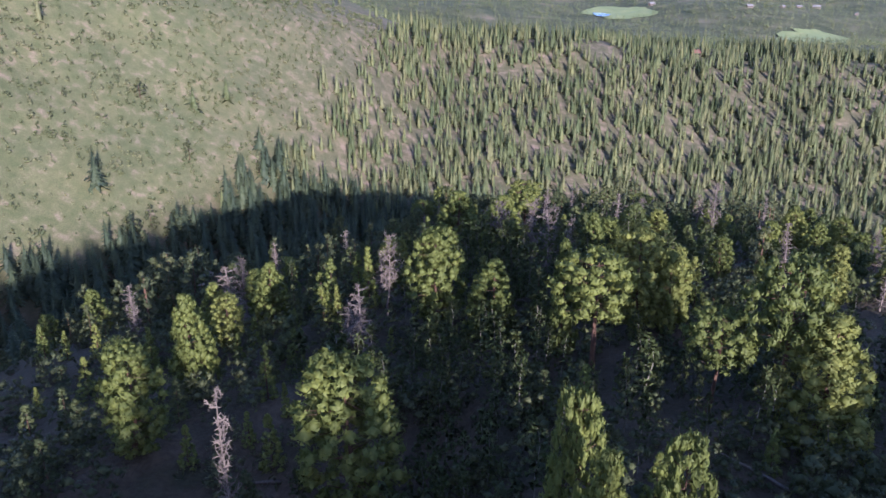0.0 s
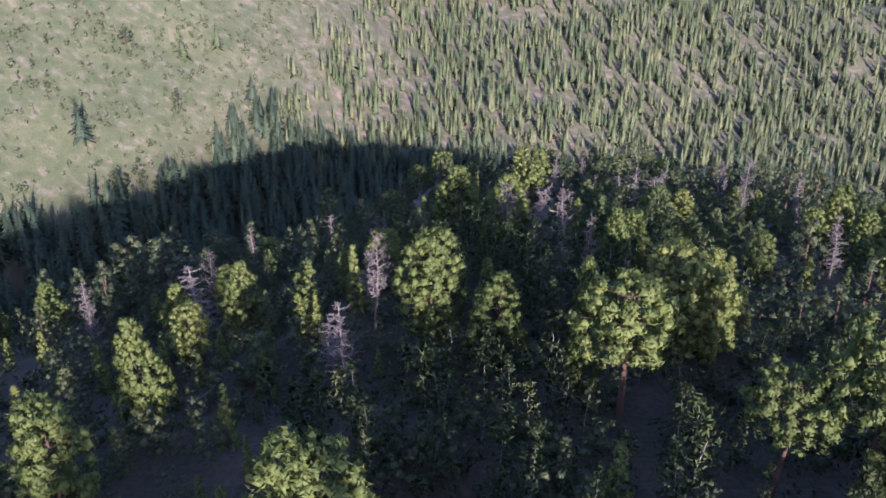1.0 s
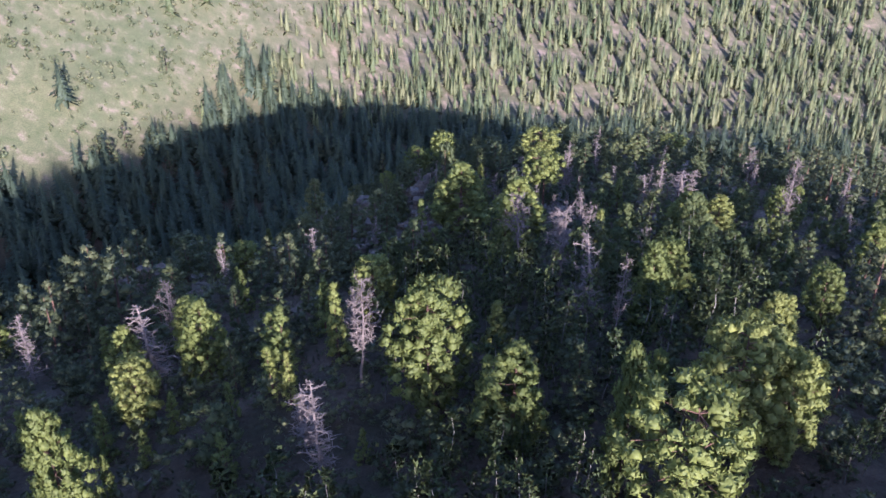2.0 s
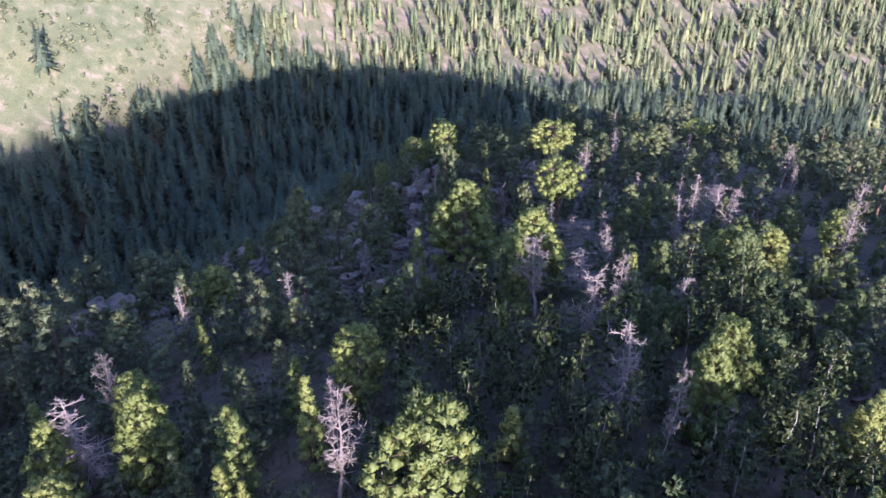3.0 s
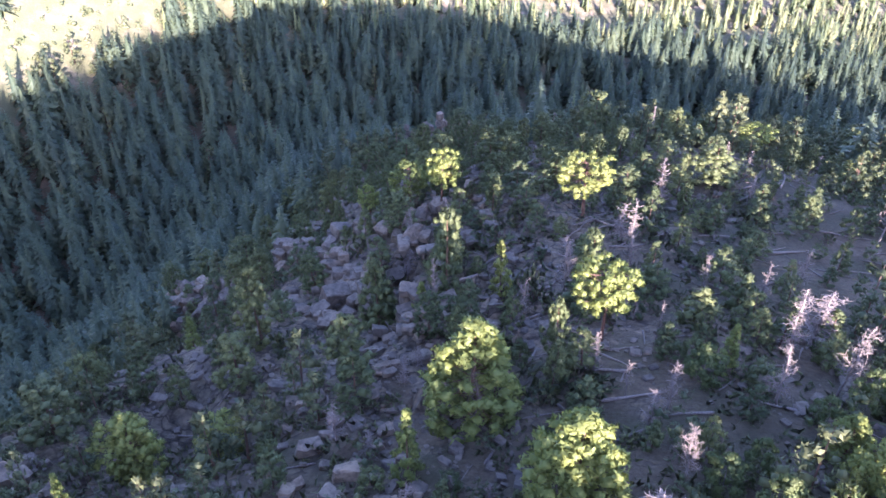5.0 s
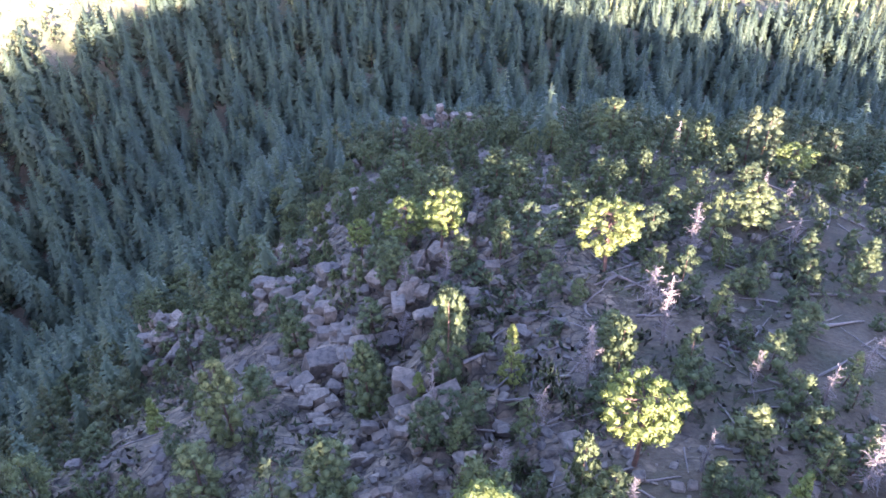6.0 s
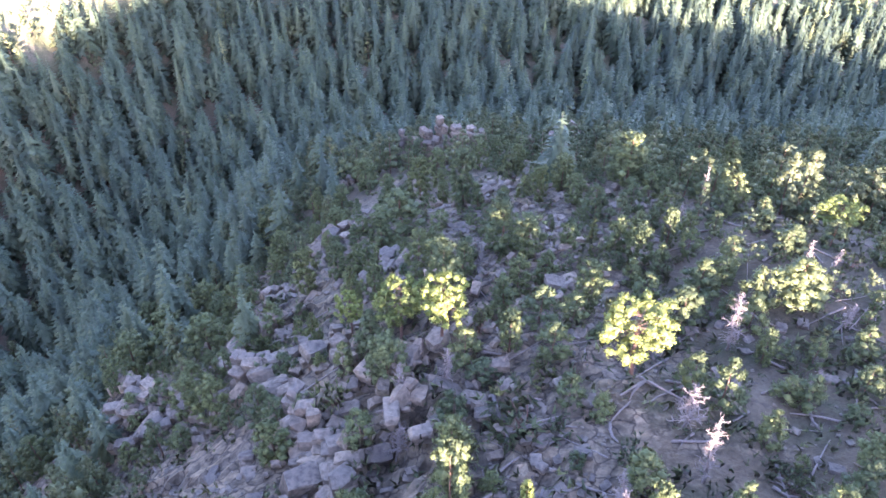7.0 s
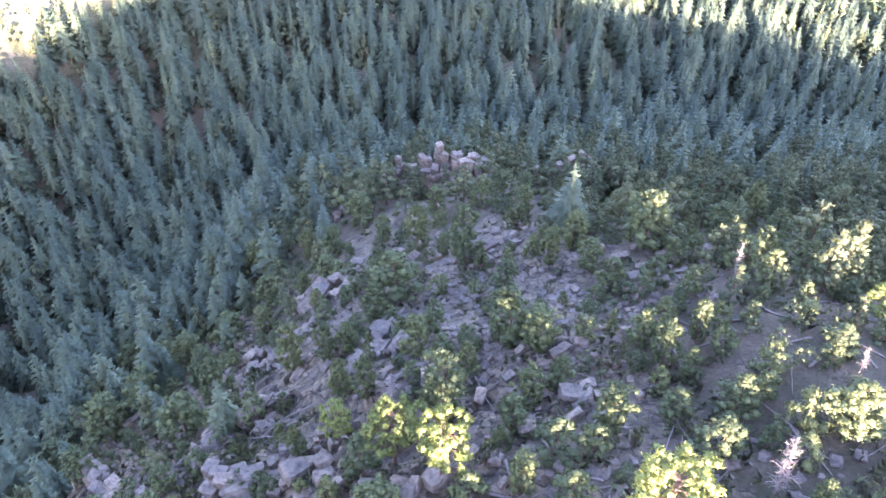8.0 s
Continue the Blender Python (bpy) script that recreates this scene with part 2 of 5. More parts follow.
def opposite(x, y):
    """The far side of the valley up to its own crest, with a steep hillside to its left."""
    slope = -20 + 0.26 * (y - 420) - 0.17 * np.clip(x, 0, 500) * (1 - 0.6 * smooth(y, 430, 680))
    slope = smax(slope, -37 - 0.07 * np.clip(x, 0, 300), 5)
    left = -240.7 - 0.7 * (x + 0) + 0.46 * y
    top = 32 - 0.30 * np.minimum(x, 0) - 0.04 * np.clip(x, 0, 300) - 0.17 * np.maximum(0, y - 600 + 0.6 * np.minimum(x, 0))
    return -smax(-smax(slope, left, 5), -np.maximum(top, -200), 5)


def shoulder(x, y):
    """The mountain behind, over which the sun stands."""
    # The bumps at 42 and 76 to 84 are added to shade spur trees.
    crest = line(x, (-400, 53), (-100, 112), (-30, 136), (-10, 144), (6, 147), (25, 149.5), (36, 151), (42, 155), (48, 152), (56, 150.5), (68, 150.5), (76, 157), (84, 157), (92, 154.5), (100, 153.5), (112, 151), (124, 149), (165, 146), (215, 141), (252, 134), (297, 125), (324, 118), (600, 78))
    return crest - 0.45 * np.maximum(0, y + 140) - 0.3 * np.maximum(0, -140 - y) - 1.5 * np.maximum(0, y + 20)


def plain(x, y):
    """The broad valley far off, and the hills past it."""
    return -62 + 0.05 * np.maximum(0, y - 1900) + 0.16 * np.maximum(0, -x - 300) + 0.03 * np.maximum(0, x - 1200)


def height(x, y):
    x, y = np.asarray(x, float), np.asarray(y, float)
    return smax(smax(smax(spur(x, y), shoulder(x, y), 4), opposite(x, y), 5), plain(x, y), 12)


def lattice(ix, iy, seed):
    v = np.sin(ix * 127.1 + iy * 311.7 + seed * 74.7) * 43758.5453
    return v - np.floor(v)


def rough(x, y, size, seed):
    """Smooth random relief from 0 to 1 with lumps of that size."""
    u, v = np.asarray(x, float) / size, np.asarray(y, float) / size
    iu, iv = np.floor(u), np.floor(v)
    fu, fv = smooth(u - iu, 0, 1), smooth(v - iv, 0, 1)
    low = lattice(iu, iv, seed) * (1 - fu) + lattice(iu + 1, iv, seed) * fu
    high = lattice(iu, iv + 1, seed) * (1 - fu) + lattice(iu + 1, iv + 1, seed) * fu
    return low * (1 - fv) + high * fv


def ledges(x, y):
    """Broken bedrock on the left of the spur: steps with sharp risers, higher in some cells than in others."""
    zone = smooth(y, 96, 130) * smooth(y, 245, 200) * smooth(x, 24, -2) * smooth(x, -60, -42)
    u = 0.85 * x + 0.5 * y + 2.5 * rough(x, y, 6, 71)
    v = -0.5 * x + 0.85 * y + 2.5 * rough(x, y, 6, 72)
    step = lattice(np.floor(u / 4.2), np.floor(v / 3.1), 5) + 0.6 * lattice(np.floor(u / 1.9), np.floor(v / 1.7), 6)
    return zone * 2.0 * (step - 0.8) * smooth(rough(x, y, 15, 73), 0.3, 0.6)


def ground_at(x, y):
    far = smooth(y, 320, 420) * (1 - 0.8 * smooth(y, 660, 800))
    bumps = 1.6 * (rough(x, y, 11, 1) - 0.5) + 0.9 * (rough(x, y, 4.3, 2) - 0.5) + (1 + 4 * far) * (rough(x, y, 38, 3) - 0.5) + 14 * far * (rough(x, y, 90, 4) - 0.5)
    bumps = bumps + 44 * smooth(y, 750, 1000) * (rough(x, y, 260, 8) - 0.6)
    return height(x, y) + bumps + ledges(x, y)


def stepped(marks, out, grow):
    """Grid lines with the given spacing between the marks, widening outwards to the limits."""
    lines = []
    for (a, b, step) in marks:
        lines += list(np.arange(a, b, step))
    low, high, step = [lines[0]], [marks[-1][1]], marks[0][2]
    while low[-1] > out[0]:
        step *= grow
        low.append(low[-1] - step)
    step = marks[-1][2]
    while high[-1] < out[1]:
        step *= grow
        high.append(high[-1] + step)
    return np.array(low[:0:-1] + lines + high)


def mesh_of(name, verts, faces, mats, index=None, normals=None):
    """A mesh from arrays of corners and of triangles or quads."""
    me = bpy.data.meshes.new(name)
    verts, faces = np.asarray(verts, np.float32), np.asarray(faces, np.int32)
    k = faces.shape[1]
    me.vertices.add(len(verts))
    me.vertices.foreach_set("co", verts.ravel())
    me.loops.add(faces.size)
    me.loops.foreach_set("vertex_index", faces.ravel())
    me.polygons.add(len(faces))
    me.polygons.foreach_set("loop_start", np.arange(0, faces.size, k, dtype=np.int32))
    for m in mats:
        me.materials.append(m)
    if index is not None:
        me.polygons.foreach_set("material_index", np.asarray(index, np.int32))
    me.update(calc_edges=True)
    if normals is not None:
        me.normals_split_custom_set_from_vertices(np.asarray(normals, np.float32))
    return me


gx = stepped([(-150, -60, 4.0), (-60, -48, 1.8), (-48, 24, 0.9), (24, 76, 2.0), (76, 150, 4.0)], (-4700, 4700), 1.06)
gy = stepped([(-60, 5, 5.0), (5, 97, 2.0), (97, 214, 0.9), (214, 270, 2.0), (270, 460, 4.5), (460, 760, 8.0)], (-1500, 4900), 1.045)
GX, GY = np.meshgrid(gx, gy)
GZ = ground_at(GX, GY)
cols, grid_rows = len(gx), len(gy)
corner = (np.arange(grid_rows - 1)[:, None] * cols + np.arange(cols - 1)[None, :]).ravel()
land = new("ground", mesh_of("ground", np.stack([GX, GY, GZ], -1).reshape(-1, 3), np.stack([corner, corner + 1, corner + cols + 1, corner + cols], -1), [SOIL]))
mid_x, mid_y = (GX[:-1, :-1] + 0.45).ravel(), (GY[:-1, :-1] + 0.45).ravel()
rocky = (mid_x > -60) & (mid_x < 20) & (mid_y > 98) & (mid_y < 240)
land.data.polygons.foreach_set("use_smooth", ~rocky)
tagged(land, "forested mountain ground of needle litter, gravel and dry grass", "ground", kind="structure")


# ---- makers of trees, dead wood and stone ----
def unit(v):
    return v / np.maximum(np.linalg.norm(v, axis=-1, keepdims=True), 1e-9)


def sprays(rng, at, way, size, count, spread, wide):
    """Tufts of needles: from each place some pointed blades fanning round a way."""
    n = len(at)
    at, way, size = np.repeat(at, count, 0), np.repeat(way, count, 0), np.repeat(size, count)
    aim = unit(unit(way) + spread * rng.normal(size=(n * count, 3)))
    side = unit(np.cross(aim, rng.normal(size=(n * count, 3))))
    long = (size * rng.uniform(0.65, 1.2, n * count))[:, None]
    half = long * wide * rng.uniform(0.7, 1.3, n * count)[:, None]
    foot = at + aim * long * rng.uniform(-0.1, 0.25, n * count)[:, None]
    v = np.stack([foot + side * half, at + aim * long, foot - side * half], 1).reshape(-1, 3)
    return v, np.arange(len(v)).reshape(-1, 3)


def tube(points, radii, sides):
    """A round limb through the points, closed at its tip."""
    points = np.asarray(points, float)
    ways = unit(np.gradient(points, axis=0))
    ref = np.where(np.abs(ways[:, 2:3]) > 0.9, np.array([[1.0, 0, 0]]), np.array([[0, 0, 1.0]]))
    a = unit(np.cross(ways, ref))
    b = np.cross(ways, a)
    turn = np.arange(sides) * 2 * math.pi / sides
    ring = points[:, None] + np.asarray(radii)[:, None, None] * (np.cos(turn)[None, :, None] * a[:, None] + np.sin(turn)[None, :, None] * b[:, None])
    tris = []
    for i in range(len(points) - 1):
        for j in range(sides):
            p, q = i * sides + j, i * sides + (j + 1) % sides
            tris += [(p, q, q + sides), (p, q + sides, p + sides)]
    return ring.reshape(-1, 3), np.array(tris)


def joined(pieces):
    verts, faces, base = [], [], 0
    for v, f in pieces:
        verts.append(v)
        faces.append(f + base)
        base += len(v)
    return np.concatenate(verts), np.concatenate(faces)


def round_top(u):
    return np.clip(np.sin(math.pi * (0.10 + 0.86 * u)), 0, 1) ** 0.55


def flat_top(u):
    return 0.45 + 0.6 * np.clip(np.sin(math.pi * (0.15 + 0.72 * u)), 0, 1)


def cone_top(u):
    return 0.10 + 0.95 * (1 - u) ** 0.85


def egg_top(u):
    return np.clip(np.sin(math.pi * (0.16 + 0.84 * u) ** 0.72), 0, 1) ** 0.8 + 0.06


GOLD = (1 + 5 ** 0.5) / 2
ICO = unit(np.array([np.roll((0, s, t * GOLD), k) for k in range(3) for s in (-1, 1) for t in (-1, 1)], float))
OCT = np.array([(1, 0, 0), (-1, 0, 0), (0, 1, 0), (0, -1, 0), (0, 0, 1), (0, 0, -1)], float)
OCT_FACES = np.array([(i, j, k) for i in (0, 1) for j in (2, 3) for k in (4, 5)])
ICO_FACES = np.array([f for f in itertools.combinations(range(12), 3) if all(np.linalg.norm(ICO[i] - ICO[j]) < 1.1 for i, j in itertools.combinations(f, 2))])


def facing(v, f, n):
    """Turns faces so that they look the way their normals do."""
    g = np.cross(v[f[:, 1]] - v[f[:, 0]], v[f[:, 2]] - v[f[:, 0]])
    return np.where(((g * n[f[:, 0]]).sum(1) < 0)[:, None], f[:, ::-1], f)


def clumped(seed, tall, bare, radius, shape, lobes, lobe, size, blades, wide=0.4, sides=7, thick=0.02, limb_wood=True, fill=0.58, missing=0.04, inner=0.0):
    """A pine: lobes of close needle tufts at the ends of its limbs, lying over one another like shingles."""
    rng = np.random.default_rng(seed)
    bend = rng.normal(size=2) * tall * 0.02
    heights = np.linspace(-0.3, tall * 0.88, 7)
    stem = np.stack([bend[0] * np.sin(heights / tall * 3.0), bend[1] * np.sin(heights / tall * 2.3), heights], -1)
    trunk = tube(stem, tall * thick * (1 - 0.93 * np.linspace(0, 1, 7)) + 0.01, sides)
    swell = rng.uniform(0.78, 1.18, 6)
    u = (np.arange(lobes) + rng.uniform(0, 1, lobes)) / lobes
    az = np.arange(lobes) * 2.39996 + rng.normal(size=lobes) * 0.4
    reach = radius * shape(u) * swell[(az / 1.0472).astype(int) % 6] * rng.uniform(0.8, 1.1, lobes)
    reach = reach * np.where(rng.uniform(size=lobes) < inner, 0.6, 1.0)
    r = lobe * rng.uniform(0.7, 1.2, lobes) * (0.32 + 0.68 * np.minimum(1, shape(u)))
    keep = rng.uniform(size=lobes) > missing
    u, az, reach, r = u[keep], az[keep], reach[keep], r[keep]
    z = bare + (tall - bare) * u * 0.98 - r * 0.5
    axis = np.stack([np.interp(z, heights, stem[:, c]) for c in range(3)], -1)
    crowning = smooth(u, 0.75, 0.95)
    out = np.stack([np.cos(az) * (1 - 0.8 * crowning), np.sin(az) * (1 - 0.8 * crowning), 0.35 + 0.8 * crowning], -1)
    centre = axis + np.stack([np.cos(az), np.sin(az), 0 * az], -1) * np.maximum(0.05, reach - r * 0.8)[:, None]
    n = len(u)
    d = unit(rng.normal(size=(n * blades, 3)) + 0.6 * np.repeat(out, blades, 0))
    rr = np.repeat(r, blades)[:, None]
    at = np.repeat(centre, blades, 0) + d * rr * rng.uniform(0.62, 1.14, (n * blades, 1)) * np.array([1.0, 1.0, 0.85])
    aim = unit(0.9 * unit(np.cross(d, rng.normal(size=d.shape))) + 0.55 * d + np.array([0, 0, 0.35]))
    side = unit(np.cross(d, aim) + 0.3 * rng.normal(size=d.shape))
    long = size * rng.uniform(0.65, 1.3, (n * blades, 1))
    half = long * wide * rng.uniform(0.7, 1.2, (n * blades, 1))
    v = np.stack([at - aim * long * 0.4 + side * half, at + aim * long * 0.65, at - aim * long * 0.4 - side * half], 1).reshape(-1, 3)
    f = np.arange(len(v)).reshape(-1, 3)
    nv = np.repeat(unit(0.7 * d + 0.3 * np.repeat(unit(out), blades, 0) + 0.22 * rng.normal(size=d.shape)), 3, 0)
    ball, ball_faces = (ICO, ICO_FACES) if blades > 60 else (OCT * 1.1, OCT_FACES)
    body = centre[:, None] + ball[None] * (r[:, None] * rng.uniform(0.85, 1.1, (n, len(ball))) * fill)[..., None] * np.array([1.0, 1.0, 0.85])
    bn = np.broadcast_to(unit(ball)[None], body.shape).reshape(-1, 3)
    bf = (ball_faces[None] + (np.arange(n) * len(ball))[:, None, None]).reshape(-1, 3) + len(v)
    v, nv = np.concatenate([v, body.reshape(-1, 3)]), np.concatenate([nv, bn])
    f = facing(v, np.concatenate([f, bf]), nv)
    boughs = joined([tube([a, (a + c) / 2 - (0, 0, 0.1), c], [tall * thick * 0.2, tall * thick * 0.13, 0.01], 3) for a, c in zip((axis - (0, 0, 0.3))[::3], centre[::3])]) if limb_wood else None
    return trunk, boughs, (v, f, nv)


def fir(seed, tall, radius, limbs, sub, bare=0.05, droop=0.28, taper=0.85, core=True, sides=5, tip=0.07):
    """A fir: a straight trunk and tiers of drooping flat boughs, each a main blade with side sprays."""
    rng = np.random.default_rng(seed)
    u = (np.arange(limbs) + rng.uniform(0, 1, limbs)) / limbs
    az = np.arange(limbs) * 2.39996 + rng.normal(size=limbs) * 0.3
    length = radius * (tip + 0.95 * (1 - u) ** taper) * rng.uniform(0.72, 1.18, limbs)
    z = tall * (bare + (0.97 - bare) * u)
    root = np.stack([0 * u, 0 * u, z + 0.10 * length], -1)
    out = np.stack([np.cos(az), np.sin(az), -droop * (1.1 - u) + rng.normal(size=limbs) * 0.08], -1)
    at, aim, long, half = [root], [out], [length], [length * rng.uniform(0.2, 0.32, limbs)]
    for j in range(sub):
        k = 0.18 + 0.72 * (j + 1) / (sub + 1)
        turn = (1 if j % 2 else -1) * rng.uniform(0.5, 1.0, limbs)
        c, s = np.cos(turn), np.sin(turn)
        at.append(root + out * (length * k)[:, None])
        aim.append(np.stack([out[:, 0] * c - out[:, 1] * s, out[:, 0] * s + out[:, 1] * c, out[:, 2] + rng.normal(size=limbs) * 0.12], -1))
        span = length * (0.62 - 0.3 * k) * rng.uniform(0.8, 1.25, limbs)
        long.append(span), half.append(span * rng.uniform(0.24, 0.38, limbs))
    top = np.tile([[0, 0, tall * 0.93]], (3, 1))
    at.append(top), aim.append(np.array([[0.04, 0, 1.0], [-0.03, 0.03, 1.0], [0, -0.04, 1.0]])), long.append(np.full(3, tall * 0.08)), half.append(np.full(3, tall * 0.01))
    at, aim, long, half = np.concatenate(at), np.concatenate(aim), np.concatenate(long)[:, None], np.concatenate(half)[:, None]
    side = unit(np.cross(aim, (0, 0, 1.0)) + rng.normal(size=aim.shape) * 0.22)
    sink = np.array([[0, 0, -0.12]]) * long
    v = np.stack([at + aim * long * 0.16 + side * half, at + aim * long + sink, at + aim * long * 0.16 - side * half], 1).reshape(-1, 3)
    leaf = (v, np.arange(len(v)).reshape(-1, 3))
    if core:
        leaf = joined([leaf, tube([(0, 0, tall * (bare + 0.04)), (0, 0, tall * (bare + 0.12)), (0, 0, tall * 0.9)], [radius * 0.1, radius * 0.36, 0.02], 6)])
    trunk = tube([(0, 0, -0.4), (0, 0, tall * 0.45), (0, 0, tall * 0.95)], [tall * 0.014 + 0.02, tall * 0.009 + 0.01, 0.01], sides)
    return trunk, None, leaf


def dead_wood(seed, tall, radius, limbs, twigs, bristles, thick=0.022, curl=0.5, lean=0.0, bare=0.25, up=0.14):
    """A bare standing trunk, its crooked limbs one by one, and the tangle of fine twigs."""
    rng = np.random.default_rng(seed)
    heights = np.linspace(-0.3, tall, 10)
    wave = np.cumsum(rng.normal(size=(10, 2)), 0) * tall * 0.012 * curl
    trunk = np.stack([wave[:, 0] + lean * heights, wave[:, 1], heights], -1)
    stem_r = tall * thick * (1 - 0.88 * np.linspace(0, 1, 10)) + 0.015

    def on_trunk(u):
        return np.array([np.interp(u * tall, heights, trunk[:, c]) for c in range(3)])

    boughs, fine = [], []
    for i in range(limbs):
        u = bare + (0.99 - bare) * (i + rng.uniform()) / limbs
        az = i * 2.4 + rng.normal() * 0.5
        length = radius * (1.12 - u) ** 0.5 * rng.uniform(0.5, 1.2)
        d = np.array([math.cos(az), math.sin(az), rng.uniform(-0.15, 0.4)])
        pts = [on_trunk(u)]
        for _ in range(4):
            d = unit(d + rng.normal(size=3) * 0.34 * curl + np.array([0, 0, up]))
            pts.append(pts[-1] + d * length / 4)
        r0 = tall * thick * 0.36 * (1.1 - 0.6 * u)
        bough = [tube(pts, r0 * np.array([1, 0.82, 0.64, 0.48, 0.22]) + 0.014, 4)]
        for _ in range(twigs):
            k = rng.integers(1, 5)
            e = unit(unit(pts[k] - pts[k - 1]) + rng.normal(size=3) * 0.75)
            m = pts[k] + e * length * 0.24
            bough.append(tube([pts[k], m, m + unit(e + rng.normal(size=3) * 0.5) * length * 0.2], [r0 * 0.52 + 0.012, r0 * 0.36 + 0.011, 0.009], 3))
        boughs.append(joined(bough))
    for i in range(bristles):
        u = bare * 0.8 + (0.99 - bare * 0.8) * rng.uniform()
        az = rng.uniform(0, 2 * math.pi)
        p, e = on_trunk(u), np.array([math.cos(az), math.sin(az), rng.uniform(-0.35, 0.4)])
        length = radius * (1.15 - u) ** 0.6 * rng.uniform(0.3, 0.85)
        m = p + e * length * 0.6
        fine.append(tube([p, m, m + unit(e + rng.normal(size=3) * 0.5) * length * 0.5], [0.038, 0.026, 0.009], 3))
    return tube(trunk, stem_r, 7), boughs, joined(fine)


def leafy(seed, tall, leaves, size, radius, low=0.3):
    """A slender sapling: one thin bent stem with loose leaves."""
    rng = np.random.default_rng(seed)
    top = rng.normal(size=2) * radius * 0.35
    pts = np.array([(0, 0, -0.2), *[(top[0] * k + rng.normal() * 0.07, top[1] * k + rng.normal() * 0.07, tall * k) for k in (0.4, 0.75, 1.0)]])
    k = rng.uniform(low, 1.03, leaves)
    centre = np.stack([np.interp(k, (0, 0.4, 0.75, 1), pts[:, c]) for c in range(3)], -1)
    girth = radius * 0.6 * np.sin(math.pi * np.clip((k - low + 0.12) / (1.15 - low), 0, 1)) ** 0.7
    at = centre + rng.normal(size=(leaves, 3)) * girth[:, None] * np.array([0.7, 0.7, 0.45])
    return tube(pts, [0.04, 0.03, 0.02, 0.008], 4), None, sprays(rng, at, rng.normal(size=at.shape) + np.array([0, 0, 0.8]), np.full(len(at), size), 4, 0.9, 0.3)


def bushy(seed, tall, radius, tufts, size, blades=6):
    """A low dense shrub of uneven lobes."""
    rng = np.random.default_rng(seed)
    lobes = rng.normal(size=(7, 3)) * np.array([radius * 0.5, radius * 0.5, tall * 0.12]) + np.array([0, 0, tall * 0.45])
    pick = rng.integers(0, 7, tufts)
    shell = unit(rng.normal(size=(tufts, 3))) * (rng.uniform(0.5, 1, (tufts, 1)) ** 0.5)
    at = lobes[pick] + shell * np.array([radius * 0.55, radius * 0.55, tall * 0.42])
    at[:, 2] = np.maximum(at[:, 2], 0.05)
    timber = [tube([(0, 0, -0.2), tuple(l * np.array([0.4, 0.4, 0.5])), tuple(l)], [0.06, 0.04, 0.015], 3) for l in lobes]
    return timber[0], joined(timber[1:]), sprays(rng, at, shell + np.array([0, 0, 0.35]), np.full(tufts, size), blades, 0.6, 0.16)


def block_mesh(seed):
    """An angular weathered granite block about a metre across."""
    rng = np.random.default_rng(seed)
    bm = bmesh.new()
    for _ in range(26):
        d = unit(rng.normal(size=3))
        p = np.sign(d) * np.abs(d) ** rng.uniform(0.25, 0.6) * 0.54 * rng.uniform(0.85, 1.05)
        bm.verts.new(p * np.array([1.0, 0.9, 0.85]))
    bmesh.ops.convex_hull(bm, input=bm.verts)
    bmesh.ops.delete(bm, geom=[v for v in bm.verts if not v.link_faces], context="VERTS")
    me = bpy.data.meshes.new("boulder")
    bm.to_mesh(me)
    bm.free()
    me.materials.append(STONE)
    return me


def part(name, data, parent, label=""):
    ob = new(name, data)
    ob.parent = parent
    return tagged(ob, label)


def soft(leaves, seed, loose=0.3):
    """Lets a crown take the light as one leafy body: normals lean out from the stem, faces turned to suit."""
    if len(leaves) == 3:
        return leaves
    v, f = leaves
    rng = np.random.default_rng(seed)
    low, high, r = v[:, 2].min(), v[:, 2].max(), max(0.3, np.abs(v[:, :2]).max())
    out = np.stack([v[:, 0] / r, v[:, 1] / r, 0.5 * (v[:, 2] - (low * 0.55 + high * 0.45)) / (high - low) + 0.12], -1)
    crown = unit(out)
    face = np.cross(v[f[:, 1]] - v[f[:, 0]], v[f[:, 2]] - v[f[:, 0]])
    face = face * np.where((face * crown[f[:, 0]]).sum(1) < 0, -1.0, 1.0)[:, None]
    own = np.zeros_like(v)
    for c in range(3):
        np.add.at(own, f[:, c], face)
    n = unit(0.3 * unit(own) + 0.9 * crown + loose * rng.normal(size=v.shape))
    away = (face * n[f[:, 0]]).sum(1) < 0
    return v, np.where(away[:, None], f[:, ::-1], f), n


def tree_thing(name, made, wood_mat, leaf_mat, leaf_name, label, category, group=""):
    """A tree: an Empty at its foot with its trunk and its crown, limbs and foliage together."""
    trunk, boughs, leaves = made
    thing = tagged(new(name), label, category, group)
    part("trunk", mesh_of("trunk", *trunk, [wood_mat]), thing)
    v, f, n = soft(leaves, len(leaves[0]))
    if boughs is None:
        part(leaf_name, mesh_of(leaf_name, v, f, [leaf_mat], None, n), thing)
    else:
        wv, wf = boughs
        n = np.concatenate([n, unit(wv - np.repeat(wv.reshape(-1, 3, 3).mean(1), 3, 0))])
        part(leaf_name, mesh_of(leaf_name, np.concatenate([v, wv]), np.concatenate([f, wf + len(v)]), [leaf_mat, wood_mat], np.repeat([0, 1], [len(f), len(wf)]), n), thing)
    return thing


PATTERNS = {}


